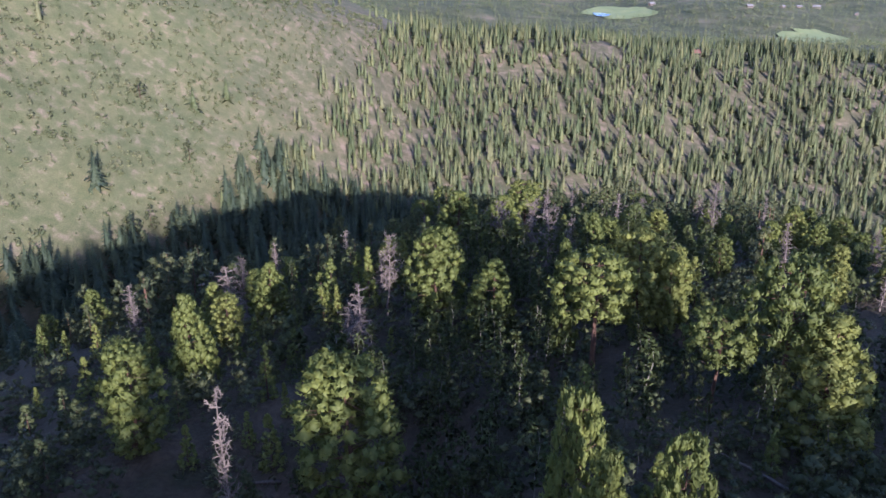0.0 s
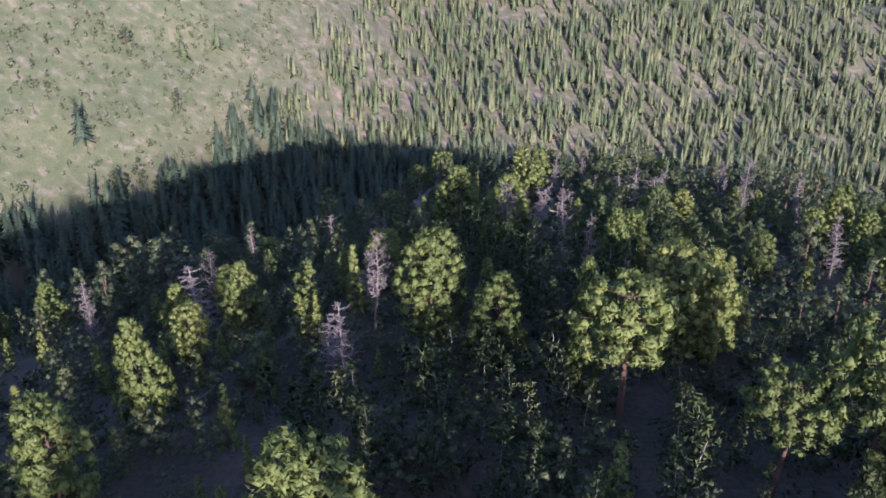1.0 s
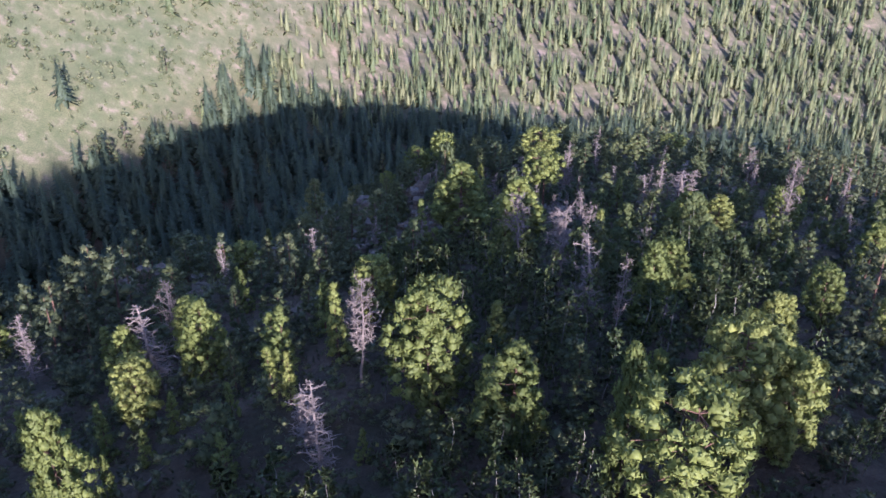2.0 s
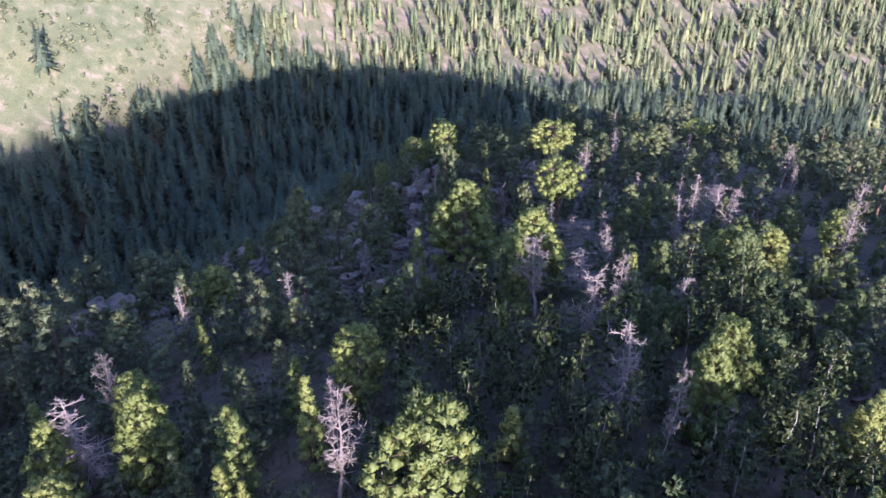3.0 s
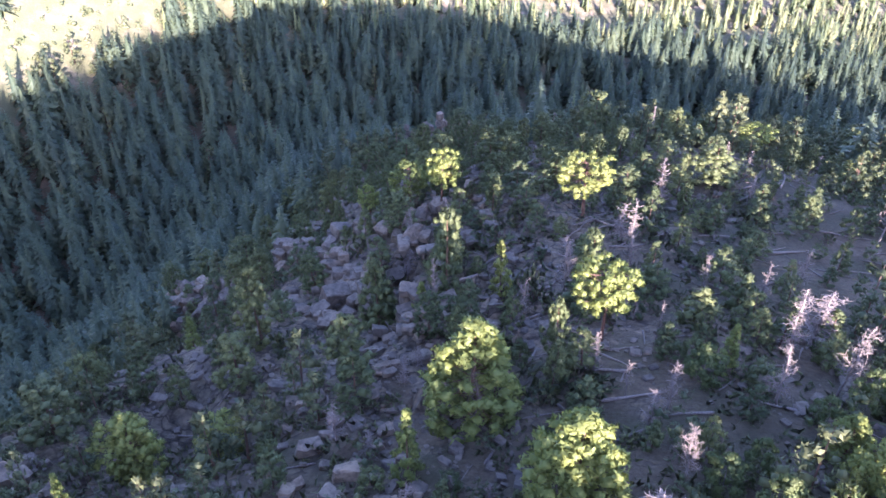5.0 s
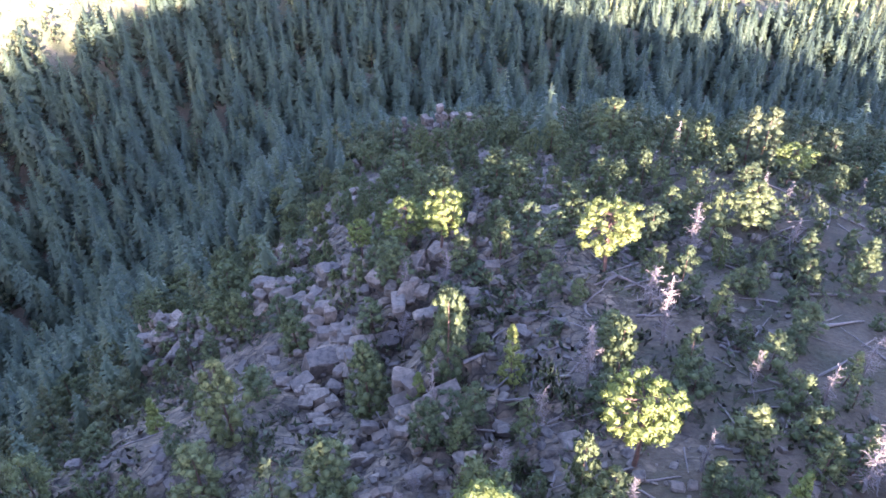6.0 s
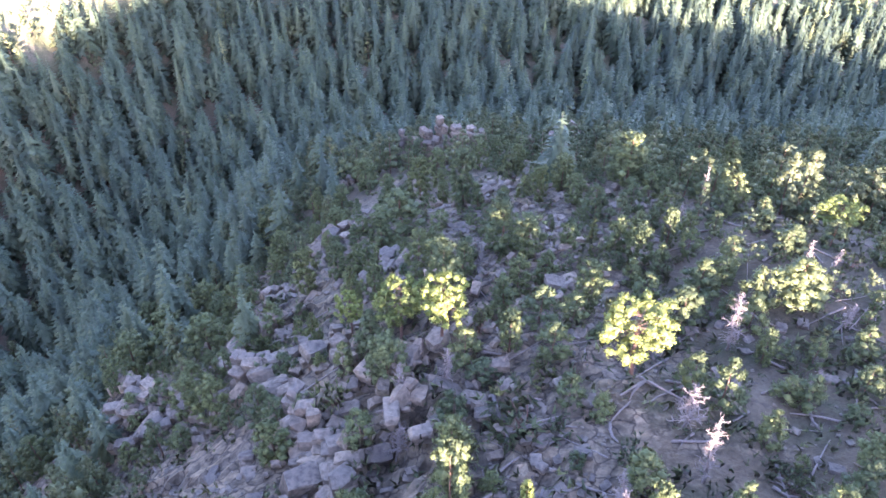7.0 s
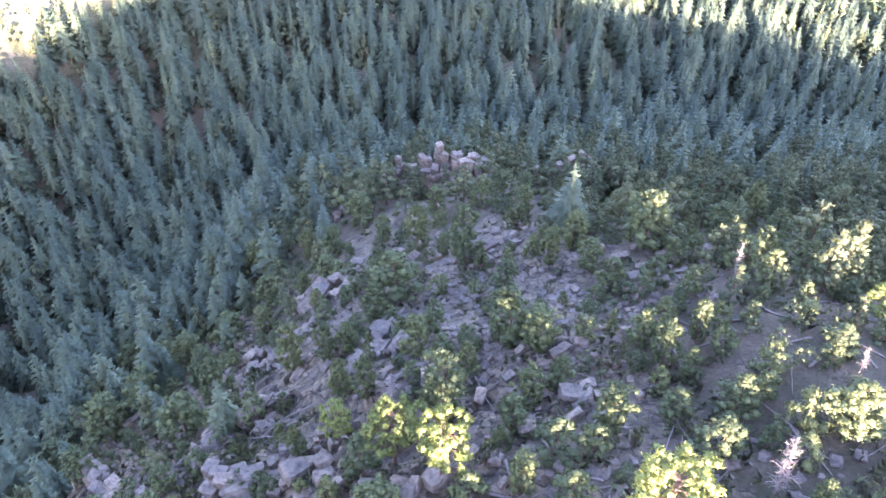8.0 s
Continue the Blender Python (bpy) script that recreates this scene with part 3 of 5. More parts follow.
def plant(kind, x, y, tall, rng, girth=1.0, wide=None):
    """Stands a copy of one of a kind's patterns on the ground; the first stands of a pattern are its own body."""
    pool = PATTERNS[kind]
    entry = pool[rng.integers(0, len(pool))]
    thing, s = entry["thing"], tall / entry["tall"]
    across = s * girth if wide is None else wide / entry["wide"]
    m = Matrix.LocRotScale((x, y, float(ground_at(x, y)) - 0.05), Euler((rng.normal() * 0.02, rng.normal() * 0.02, rng.uniform(0, 2 * math.pi))), (across, across, s))
    if entry["used"]:
        thing = copy_thing(thing, Matrix())
    entry["used"] = True
    thing.matrix_basis = m
    return thing


def pattern(kind, thing, tall, wide):
    PATTERNS.setdefault(kind, []).append({"thing": thing, "tall": tall, "wide": wide, "used": False})


# ---- patterns of each kind ----
pine_label = "green ponderosa pine with a rounded crown of needle tufts"
for seed, bare, radius, shape, lobes in ((11, 0.8, 2.7, round_top, 64), (12, 0.5, 2.6, egg_top, 64), (13, 0.4, 2.9, round_top, 68), (14, 0.9, 2.6, round_top, 60), (17, 0.4, 2.7, egg_top, 66)):
    pattern("pine", tree_thing("ponderosa_pine", clumped(seed, 10, bare, radius, shape, lobes * 3, 0.58, 0.25, 32, 0.4, 8, fill=0.72, missing=0.02, inner=0.3), BARK, NEEDLES, "crown", pine_label, "pine tree", "pines on the spur"), 10, 2 * radius)
for seed, bare, radius, shape in ((61, 0.6, 2.7, round_top), (62, 0.4, 2.5, egg_top), (63, 0.5, 2.9, egg_top), (64, 0.9, 2.7, round_top)):
    pattern("stone_pine", tree_thing("ponderosa_pine", clumped(seed, 10, bare, radius, shape, 88, 0.74, 0.25, 34, 0.4, 6, 0.02, False, 0.74, 0.02, 0.3), BARK, DIM_NEEDLES, "crown", "olive green pine, dimmed for the late exposure, with a full crown among granite blocks", "pine tree", "pines on the spur"), 10, 2 * radius)
for seed in (15, 16):
    pattern("umbrella", tree_thing("ponderosa_pine", clumped(seed, 10, 5.0, 3.0, flat_top, 110, 0.56, 0.25, 34, 0.4, 8, 0.024, fill=0.7, inner=0.3), BARK, NEEDLES, "crown", "ponderosa pine with a bare red trunk and broad flat crown", "pine tree", "pines on the spur"), 10, 6.0)
for seed, radius in ((21, 1.6), (22, 1.85), (23, 1.45)):
    pattern("narrow", tree_thing("young_fir", clumped(seed, 8, 0.3, radius, cone_top, 52, 0.56, 0.23, 34, 0.4, 6, 0.014, False, 0.72), BARK, FIR_NEEDLES if seed == 22 else NEEDLES, "crown", "young green conifer with a narrow pointed crown", "fir tree", "young firs on the spur"), 8, 1.9 * radius)
for seed, radius in ((31, 1.35), (32, 1.2), (33, 1.55), (34, 1.4)):
    pattern("young", tree_thing("young_pine", clumped(seed, 5, 0.2, radius, egg_top, 28, 0.58, 0.22, 38, 0.36, 5, 0.016, False, 0.66, 0.0), BARK, DIM_NEEDLES if seed % 2 else FIR_NEEDLES, "crown", "young bushy green pine growing on rocky ground", "pine tree", "young pines on the spur"), 5, 2 * radius)
for seed, radius in ((35, 1.75), (36, 1.6), (37, 1.9)):
    pattern("low", tree_thing("young_pine", clumped(seed, 3.6, 0.1, radius, round_top, 28, 0.6, 0.22, 38, 0.36, 5, 0.018, False, 0.66, 0.0), BARK, FIR_NEEDLES, "crown", "low wide bushy pine on bare rock", "pine tree", "young pines on the spur"), 3.6, 2 * radius)
for seed, radius in ((38, 1.5), (39, 1.7)):
    pattern("broad", tree_thing("aspen_tree", clumped(seed, 5, 0.6, radius, egg_top, 34, 0.55, 0.17, 80, 0.5, 5, 0.012, False), PALE_BARK, LEAVES, "leaf_crown", "young aspen with a soft pale green crown", "aspen tree", "aspens on the spur"), 5, 2 * radius)
for seed in (41, 42, 43, 44):
    pattern("aspen", tree_thing("aspen_sapling", leafy(seed, 4.0, 84, 0.22, 0.7, 0.25), PALE_BARK, LEAVES, "leaf_crown", "slender aspen sapling with pale green leaves and whitish stem", "aspen sapling", "aspen saplings on the spur"), 4, 1.2)
for seed in (51, 52, 53):
    pattern("shrub", tree_thing("juniper_shrub", bushy(seed, 1.5, 1.25, 64, 0.4, 6), BARK, FIR_NEEDLES, "foliage", "low dense green juniper shrub among the stones", "shrub", "shrubs on the spur"), 1.5, 2.6)
for seed, radius, limbs, twigs, bristles, curl, lean, bare, label in ((61, 1.75, 26, 8, 150, 0.8, 0.0, 0.2, "standing dead pine, grey-white, with many short bare branches"), (62, 2.6, 26, 13, 30, 1.35, 0.05, 0.35, "gnarled dead pine with curling bleached branches"), (63, 1.45, 22, 7, 190, 0.6, -0.04, 0.12, "slender dead fir bristling with bare grey twigs"), (64, 2.3, 27, 12, 60, 1.1, 0.14, 0.25, "leaning dead pine with pale weathered branches"), (65, 1.7, 22, 9, 110, 0.8, 0.04, 0.2, "small bleached dead tree with stubby branches")):
    trunk, boughs, fine = dead_wood(seed, 9, radius, limbs, twigs, bristles, 0.02, curl, lean, bare)
    thing = tagged(new("dead_tree"), label, "dead tree", "dead trees on the spur")
    part("trunk", mesh_of("trunk", *trunk, [GREY_WOOD]), thing)
    for bough in boughs:
        part("branch", mesh_of("branch", *bough, [GREY_WOOD]), thing)
    tagged(part("twig_tangle", mesh_of("twig_tangle", *fine, [GREY_WOOD]), thing), kind="stuff")
    pattern("dead", thing, 9, 2 * radius)

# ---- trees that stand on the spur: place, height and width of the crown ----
rng = np.random.default_rng(7)
TAKEN = []


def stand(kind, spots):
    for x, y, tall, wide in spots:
        # Past y 118 pines take the darkened needles, against the higher late exposure.
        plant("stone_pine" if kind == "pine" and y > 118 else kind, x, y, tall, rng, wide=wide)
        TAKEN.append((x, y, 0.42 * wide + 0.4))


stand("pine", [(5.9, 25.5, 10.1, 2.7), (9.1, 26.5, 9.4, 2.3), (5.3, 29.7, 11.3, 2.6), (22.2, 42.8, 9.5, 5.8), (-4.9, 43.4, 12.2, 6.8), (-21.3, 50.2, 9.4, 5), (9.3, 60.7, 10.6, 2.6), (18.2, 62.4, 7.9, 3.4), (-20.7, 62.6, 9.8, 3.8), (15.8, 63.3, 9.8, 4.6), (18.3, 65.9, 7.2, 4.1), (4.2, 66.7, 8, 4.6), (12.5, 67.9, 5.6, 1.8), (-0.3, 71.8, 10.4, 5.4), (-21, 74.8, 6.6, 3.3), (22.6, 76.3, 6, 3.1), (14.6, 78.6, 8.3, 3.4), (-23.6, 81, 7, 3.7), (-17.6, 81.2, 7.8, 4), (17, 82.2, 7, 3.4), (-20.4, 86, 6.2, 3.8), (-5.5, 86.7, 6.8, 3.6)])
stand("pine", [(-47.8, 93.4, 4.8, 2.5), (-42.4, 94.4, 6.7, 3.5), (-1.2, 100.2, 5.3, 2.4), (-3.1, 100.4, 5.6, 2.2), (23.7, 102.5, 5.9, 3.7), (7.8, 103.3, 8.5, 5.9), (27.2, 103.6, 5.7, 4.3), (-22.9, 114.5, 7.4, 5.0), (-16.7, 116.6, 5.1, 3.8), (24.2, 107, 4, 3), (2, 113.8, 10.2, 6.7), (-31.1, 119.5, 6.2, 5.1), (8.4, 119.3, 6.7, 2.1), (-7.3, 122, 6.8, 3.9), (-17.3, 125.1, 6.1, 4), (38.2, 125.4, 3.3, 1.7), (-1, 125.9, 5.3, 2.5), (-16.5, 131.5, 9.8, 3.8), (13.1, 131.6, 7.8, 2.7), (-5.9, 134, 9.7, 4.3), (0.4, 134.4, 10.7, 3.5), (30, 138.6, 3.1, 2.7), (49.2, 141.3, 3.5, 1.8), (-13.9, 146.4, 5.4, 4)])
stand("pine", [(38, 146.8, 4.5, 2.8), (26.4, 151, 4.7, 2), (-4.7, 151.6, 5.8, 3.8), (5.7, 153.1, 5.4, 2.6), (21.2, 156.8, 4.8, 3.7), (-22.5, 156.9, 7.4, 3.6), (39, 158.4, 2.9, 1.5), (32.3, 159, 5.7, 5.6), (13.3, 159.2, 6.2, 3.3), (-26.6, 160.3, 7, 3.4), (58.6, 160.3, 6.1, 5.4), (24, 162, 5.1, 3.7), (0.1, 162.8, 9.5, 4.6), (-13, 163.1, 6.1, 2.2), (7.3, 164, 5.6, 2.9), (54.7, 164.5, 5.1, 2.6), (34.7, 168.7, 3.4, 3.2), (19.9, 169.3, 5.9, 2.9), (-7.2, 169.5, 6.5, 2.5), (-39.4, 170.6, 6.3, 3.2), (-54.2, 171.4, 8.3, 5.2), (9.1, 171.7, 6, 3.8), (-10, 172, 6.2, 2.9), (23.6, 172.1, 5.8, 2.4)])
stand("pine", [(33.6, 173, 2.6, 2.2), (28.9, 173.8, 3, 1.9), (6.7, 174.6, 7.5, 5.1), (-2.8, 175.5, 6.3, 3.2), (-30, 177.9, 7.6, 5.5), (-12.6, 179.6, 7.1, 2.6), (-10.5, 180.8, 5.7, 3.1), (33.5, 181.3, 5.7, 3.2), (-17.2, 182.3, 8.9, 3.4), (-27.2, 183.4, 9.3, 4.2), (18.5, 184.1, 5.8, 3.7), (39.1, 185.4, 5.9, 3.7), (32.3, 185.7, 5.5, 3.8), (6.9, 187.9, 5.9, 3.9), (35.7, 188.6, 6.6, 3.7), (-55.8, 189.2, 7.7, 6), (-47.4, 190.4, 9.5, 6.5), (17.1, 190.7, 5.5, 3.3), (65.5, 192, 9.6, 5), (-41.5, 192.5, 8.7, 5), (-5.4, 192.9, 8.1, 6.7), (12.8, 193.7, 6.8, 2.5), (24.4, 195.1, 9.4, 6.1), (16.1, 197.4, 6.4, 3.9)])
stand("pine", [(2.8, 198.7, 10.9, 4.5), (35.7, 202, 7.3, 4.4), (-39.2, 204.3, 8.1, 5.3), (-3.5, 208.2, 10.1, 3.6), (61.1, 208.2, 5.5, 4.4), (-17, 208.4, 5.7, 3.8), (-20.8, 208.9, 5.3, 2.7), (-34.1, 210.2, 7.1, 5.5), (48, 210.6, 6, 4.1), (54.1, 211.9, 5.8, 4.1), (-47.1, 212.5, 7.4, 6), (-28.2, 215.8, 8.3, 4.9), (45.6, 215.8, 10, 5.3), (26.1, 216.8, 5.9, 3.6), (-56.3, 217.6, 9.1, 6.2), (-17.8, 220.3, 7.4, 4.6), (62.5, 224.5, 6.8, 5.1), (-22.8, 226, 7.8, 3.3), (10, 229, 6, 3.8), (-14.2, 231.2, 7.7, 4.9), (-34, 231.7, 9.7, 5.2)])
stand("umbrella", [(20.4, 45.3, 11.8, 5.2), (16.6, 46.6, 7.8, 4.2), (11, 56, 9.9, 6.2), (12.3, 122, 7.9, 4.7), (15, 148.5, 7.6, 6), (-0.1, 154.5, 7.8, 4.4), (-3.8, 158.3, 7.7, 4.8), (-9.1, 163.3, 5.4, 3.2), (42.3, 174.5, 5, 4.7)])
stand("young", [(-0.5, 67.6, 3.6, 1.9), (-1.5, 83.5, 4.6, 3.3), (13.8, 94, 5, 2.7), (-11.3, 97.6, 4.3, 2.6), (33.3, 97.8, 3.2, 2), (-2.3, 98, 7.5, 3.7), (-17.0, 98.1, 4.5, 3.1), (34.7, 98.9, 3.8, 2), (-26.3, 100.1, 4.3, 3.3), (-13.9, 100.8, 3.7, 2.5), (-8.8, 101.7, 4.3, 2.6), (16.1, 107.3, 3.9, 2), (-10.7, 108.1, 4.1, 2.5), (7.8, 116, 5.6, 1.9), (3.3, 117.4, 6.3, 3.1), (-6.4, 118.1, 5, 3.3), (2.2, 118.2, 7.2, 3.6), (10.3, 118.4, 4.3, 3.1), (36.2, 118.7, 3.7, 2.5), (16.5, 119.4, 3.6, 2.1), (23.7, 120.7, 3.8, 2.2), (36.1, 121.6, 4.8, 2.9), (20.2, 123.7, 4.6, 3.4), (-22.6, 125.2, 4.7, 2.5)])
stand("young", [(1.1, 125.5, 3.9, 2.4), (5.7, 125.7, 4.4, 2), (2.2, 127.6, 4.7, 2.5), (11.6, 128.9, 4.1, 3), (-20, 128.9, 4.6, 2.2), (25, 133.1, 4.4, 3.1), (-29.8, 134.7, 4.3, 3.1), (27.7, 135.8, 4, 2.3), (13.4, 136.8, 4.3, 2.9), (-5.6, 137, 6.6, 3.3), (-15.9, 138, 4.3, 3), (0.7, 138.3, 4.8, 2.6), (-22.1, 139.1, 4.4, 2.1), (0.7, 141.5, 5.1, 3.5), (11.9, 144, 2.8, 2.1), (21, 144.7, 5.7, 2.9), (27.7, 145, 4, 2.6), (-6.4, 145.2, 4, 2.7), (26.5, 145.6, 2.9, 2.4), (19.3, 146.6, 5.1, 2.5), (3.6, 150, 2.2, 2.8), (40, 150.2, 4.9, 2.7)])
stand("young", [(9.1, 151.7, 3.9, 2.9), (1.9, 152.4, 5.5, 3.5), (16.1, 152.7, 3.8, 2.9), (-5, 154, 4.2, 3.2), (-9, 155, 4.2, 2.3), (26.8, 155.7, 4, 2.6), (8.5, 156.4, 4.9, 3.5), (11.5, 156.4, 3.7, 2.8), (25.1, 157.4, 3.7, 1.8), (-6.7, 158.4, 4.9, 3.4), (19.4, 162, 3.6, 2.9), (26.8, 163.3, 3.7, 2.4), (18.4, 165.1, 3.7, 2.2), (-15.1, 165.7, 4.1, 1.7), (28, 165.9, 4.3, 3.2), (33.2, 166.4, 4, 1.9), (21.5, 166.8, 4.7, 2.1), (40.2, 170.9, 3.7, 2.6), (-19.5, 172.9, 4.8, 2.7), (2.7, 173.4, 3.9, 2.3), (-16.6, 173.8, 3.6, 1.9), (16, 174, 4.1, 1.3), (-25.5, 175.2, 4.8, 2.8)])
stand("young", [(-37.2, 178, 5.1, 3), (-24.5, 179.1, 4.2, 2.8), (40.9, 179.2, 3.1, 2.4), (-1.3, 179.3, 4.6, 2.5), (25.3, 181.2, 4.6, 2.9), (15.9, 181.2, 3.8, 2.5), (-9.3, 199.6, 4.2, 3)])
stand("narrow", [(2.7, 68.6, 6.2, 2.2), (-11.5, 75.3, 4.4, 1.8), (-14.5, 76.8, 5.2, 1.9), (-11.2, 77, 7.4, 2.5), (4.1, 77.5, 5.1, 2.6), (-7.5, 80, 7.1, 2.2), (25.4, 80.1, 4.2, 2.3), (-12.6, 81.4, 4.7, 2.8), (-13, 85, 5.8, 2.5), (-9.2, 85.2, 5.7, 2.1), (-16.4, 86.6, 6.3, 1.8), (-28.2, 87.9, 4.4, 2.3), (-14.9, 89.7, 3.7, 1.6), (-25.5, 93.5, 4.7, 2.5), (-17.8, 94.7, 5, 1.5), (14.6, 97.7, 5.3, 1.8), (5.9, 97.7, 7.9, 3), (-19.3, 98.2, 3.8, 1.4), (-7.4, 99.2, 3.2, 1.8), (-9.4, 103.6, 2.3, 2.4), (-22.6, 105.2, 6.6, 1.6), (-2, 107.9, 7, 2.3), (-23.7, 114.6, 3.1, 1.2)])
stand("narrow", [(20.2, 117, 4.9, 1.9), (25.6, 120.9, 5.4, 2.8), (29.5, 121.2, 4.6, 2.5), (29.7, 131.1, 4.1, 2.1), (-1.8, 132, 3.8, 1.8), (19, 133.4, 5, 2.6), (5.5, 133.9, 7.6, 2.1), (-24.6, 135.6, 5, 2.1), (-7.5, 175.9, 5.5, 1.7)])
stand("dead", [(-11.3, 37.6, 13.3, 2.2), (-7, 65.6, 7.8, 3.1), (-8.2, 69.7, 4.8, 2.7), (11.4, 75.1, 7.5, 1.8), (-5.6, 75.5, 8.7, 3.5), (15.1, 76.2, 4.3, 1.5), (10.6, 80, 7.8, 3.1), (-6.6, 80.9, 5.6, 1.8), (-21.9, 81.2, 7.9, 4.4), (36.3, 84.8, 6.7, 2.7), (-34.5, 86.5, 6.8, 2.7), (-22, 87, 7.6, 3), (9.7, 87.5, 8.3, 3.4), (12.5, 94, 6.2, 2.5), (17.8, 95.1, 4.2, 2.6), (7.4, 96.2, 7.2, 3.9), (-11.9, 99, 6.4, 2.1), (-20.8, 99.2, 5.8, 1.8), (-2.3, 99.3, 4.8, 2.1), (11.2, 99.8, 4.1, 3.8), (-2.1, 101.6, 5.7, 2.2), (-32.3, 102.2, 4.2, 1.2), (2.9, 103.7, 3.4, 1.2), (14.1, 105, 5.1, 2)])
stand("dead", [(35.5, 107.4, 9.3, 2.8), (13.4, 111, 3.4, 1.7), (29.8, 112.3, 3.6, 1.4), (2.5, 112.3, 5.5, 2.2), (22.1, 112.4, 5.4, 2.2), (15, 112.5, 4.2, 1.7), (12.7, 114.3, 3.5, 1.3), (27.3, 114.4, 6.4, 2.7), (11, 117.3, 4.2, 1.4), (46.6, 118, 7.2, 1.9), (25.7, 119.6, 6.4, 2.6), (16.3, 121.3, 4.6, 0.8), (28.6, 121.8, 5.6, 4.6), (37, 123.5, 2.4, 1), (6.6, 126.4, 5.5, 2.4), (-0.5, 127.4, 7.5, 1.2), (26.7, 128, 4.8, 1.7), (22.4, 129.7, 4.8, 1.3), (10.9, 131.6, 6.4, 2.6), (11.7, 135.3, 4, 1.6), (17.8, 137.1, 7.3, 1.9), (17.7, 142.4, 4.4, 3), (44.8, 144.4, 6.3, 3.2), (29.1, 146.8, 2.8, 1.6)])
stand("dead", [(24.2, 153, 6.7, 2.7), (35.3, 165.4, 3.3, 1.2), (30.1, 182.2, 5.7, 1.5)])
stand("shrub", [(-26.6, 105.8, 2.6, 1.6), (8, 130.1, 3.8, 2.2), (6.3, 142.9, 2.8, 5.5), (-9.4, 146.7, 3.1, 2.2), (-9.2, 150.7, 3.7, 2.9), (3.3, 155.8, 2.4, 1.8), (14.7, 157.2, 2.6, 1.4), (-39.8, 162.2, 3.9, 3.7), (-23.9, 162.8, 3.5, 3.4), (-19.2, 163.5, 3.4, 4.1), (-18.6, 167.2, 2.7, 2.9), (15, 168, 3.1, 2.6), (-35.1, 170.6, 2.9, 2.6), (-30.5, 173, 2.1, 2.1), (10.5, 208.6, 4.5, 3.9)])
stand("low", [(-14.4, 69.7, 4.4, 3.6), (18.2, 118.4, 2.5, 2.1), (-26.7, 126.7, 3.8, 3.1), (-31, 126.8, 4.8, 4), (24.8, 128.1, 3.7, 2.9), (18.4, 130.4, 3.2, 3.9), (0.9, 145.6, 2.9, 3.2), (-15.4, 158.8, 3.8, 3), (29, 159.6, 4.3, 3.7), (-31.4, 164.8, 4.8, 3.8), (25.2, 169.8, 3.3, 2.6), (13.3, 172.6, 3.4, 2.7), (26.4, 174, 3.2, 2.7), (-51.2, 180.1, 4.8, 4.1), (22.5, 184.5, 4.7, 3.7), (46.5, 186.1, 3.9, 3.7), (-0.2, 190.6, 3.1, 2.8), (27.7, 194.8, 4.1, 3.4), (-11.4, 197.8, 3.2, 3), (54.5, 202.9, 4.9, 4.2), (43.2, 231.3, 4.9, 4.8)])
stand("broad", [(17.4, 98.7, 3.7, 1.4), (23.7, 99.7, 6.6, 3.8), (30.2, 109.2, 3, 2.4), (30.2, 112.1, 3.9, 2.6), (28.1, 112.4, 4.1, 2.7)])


def free_spot(x, y, gap):
    if any((x - a) ** 2 + (y - b) ** 2 < (gap * 0.6 + r) ** 2 for a, b, r in TAKEN):
        return False
    TAKEN.append((x, y, gap))
    return True


def sprinkle(kind, count, y0, y1, tall, gap, thick, side=(-1.0, 1.0), girth=(0.85, 1.2)):
    """Scatters more of a kind over a stretch of the spur, in drifts."""
    made = tries = 0
    while made < count and tries < count * 30:
        tries += 1
        y = rng.uniform(y0, y1)
        half = 10 + 0.56 * (y + 8 - 0.45 * max(0, y - 60))
        u = rng.uniform(*side)
        x = half * math.copysign(abs(u) ** 1.35, u)
        if rough(x, y, 13, 20 + len(kind)) < 1 - thick or x < -62 or not free_spot(x, y, gap):
            continue
        plant(kind, x, y, rng.uniform(*tall), rng, rng.uniform(*girth))
        made += 1


sprinkle("pine", 22, 66, 130, (4.5, 7.5), 2.6, 0.8, (0.55, 1.0), (0.8, 1.1))
sprinkle("broad", 34, 78, 116, (3.0, 5.5), 1.5, 0.9, (0.35, 0.9), (0.8, 1.2))
sprinkle("aspen", 130, 36, 64, (3.0, 5.5), 0.8, 0.75, (-0.35, 0.75), (0.8, 1.3))
sprinkle("aspen", 120, 70, 102, (3.4, 6.4), 0.8, 0.8, (-0.15, 0.55), (0.8, 1.2))
sprinkle("young", 36, 16, 100, (1.8, 4.5), 1.5, 0.75)
sprinkle("narrow", 70, 30, 108, (2.6, 5.5), 1.6, 0.75)
sprinkle("shrub", 190, 26, 205, (0.7, 1.7), 0.9, 0.8)
sprinkle("young", 34, 104, 150, (2.2, 4.2), 1.4, 0.95, (0.1, 0.95), (0.95, 1.3))
sprinkle("low", 44, 104, 214, (1.2, 2.8), 1.4, 1.0, (-0.7, 0.7), (0.9, 1.3))
sprinkle("stone_pine", 34, 160, 226, (4.0, 7.0), 2.0, 1.0, (-0.6, 0.75), (0.9, 1.15))
sprinkle("young", 110, 150, 222, (2.4, 4.6), 1.6, 1.0, (-0.6, 0.75), (1.0, 1.3))
sprinkle("dead", 24, 66, 180, (2.5, 4.5), 1.2, 0.75, (-0.2, 1.0), (1.0, 1.5))


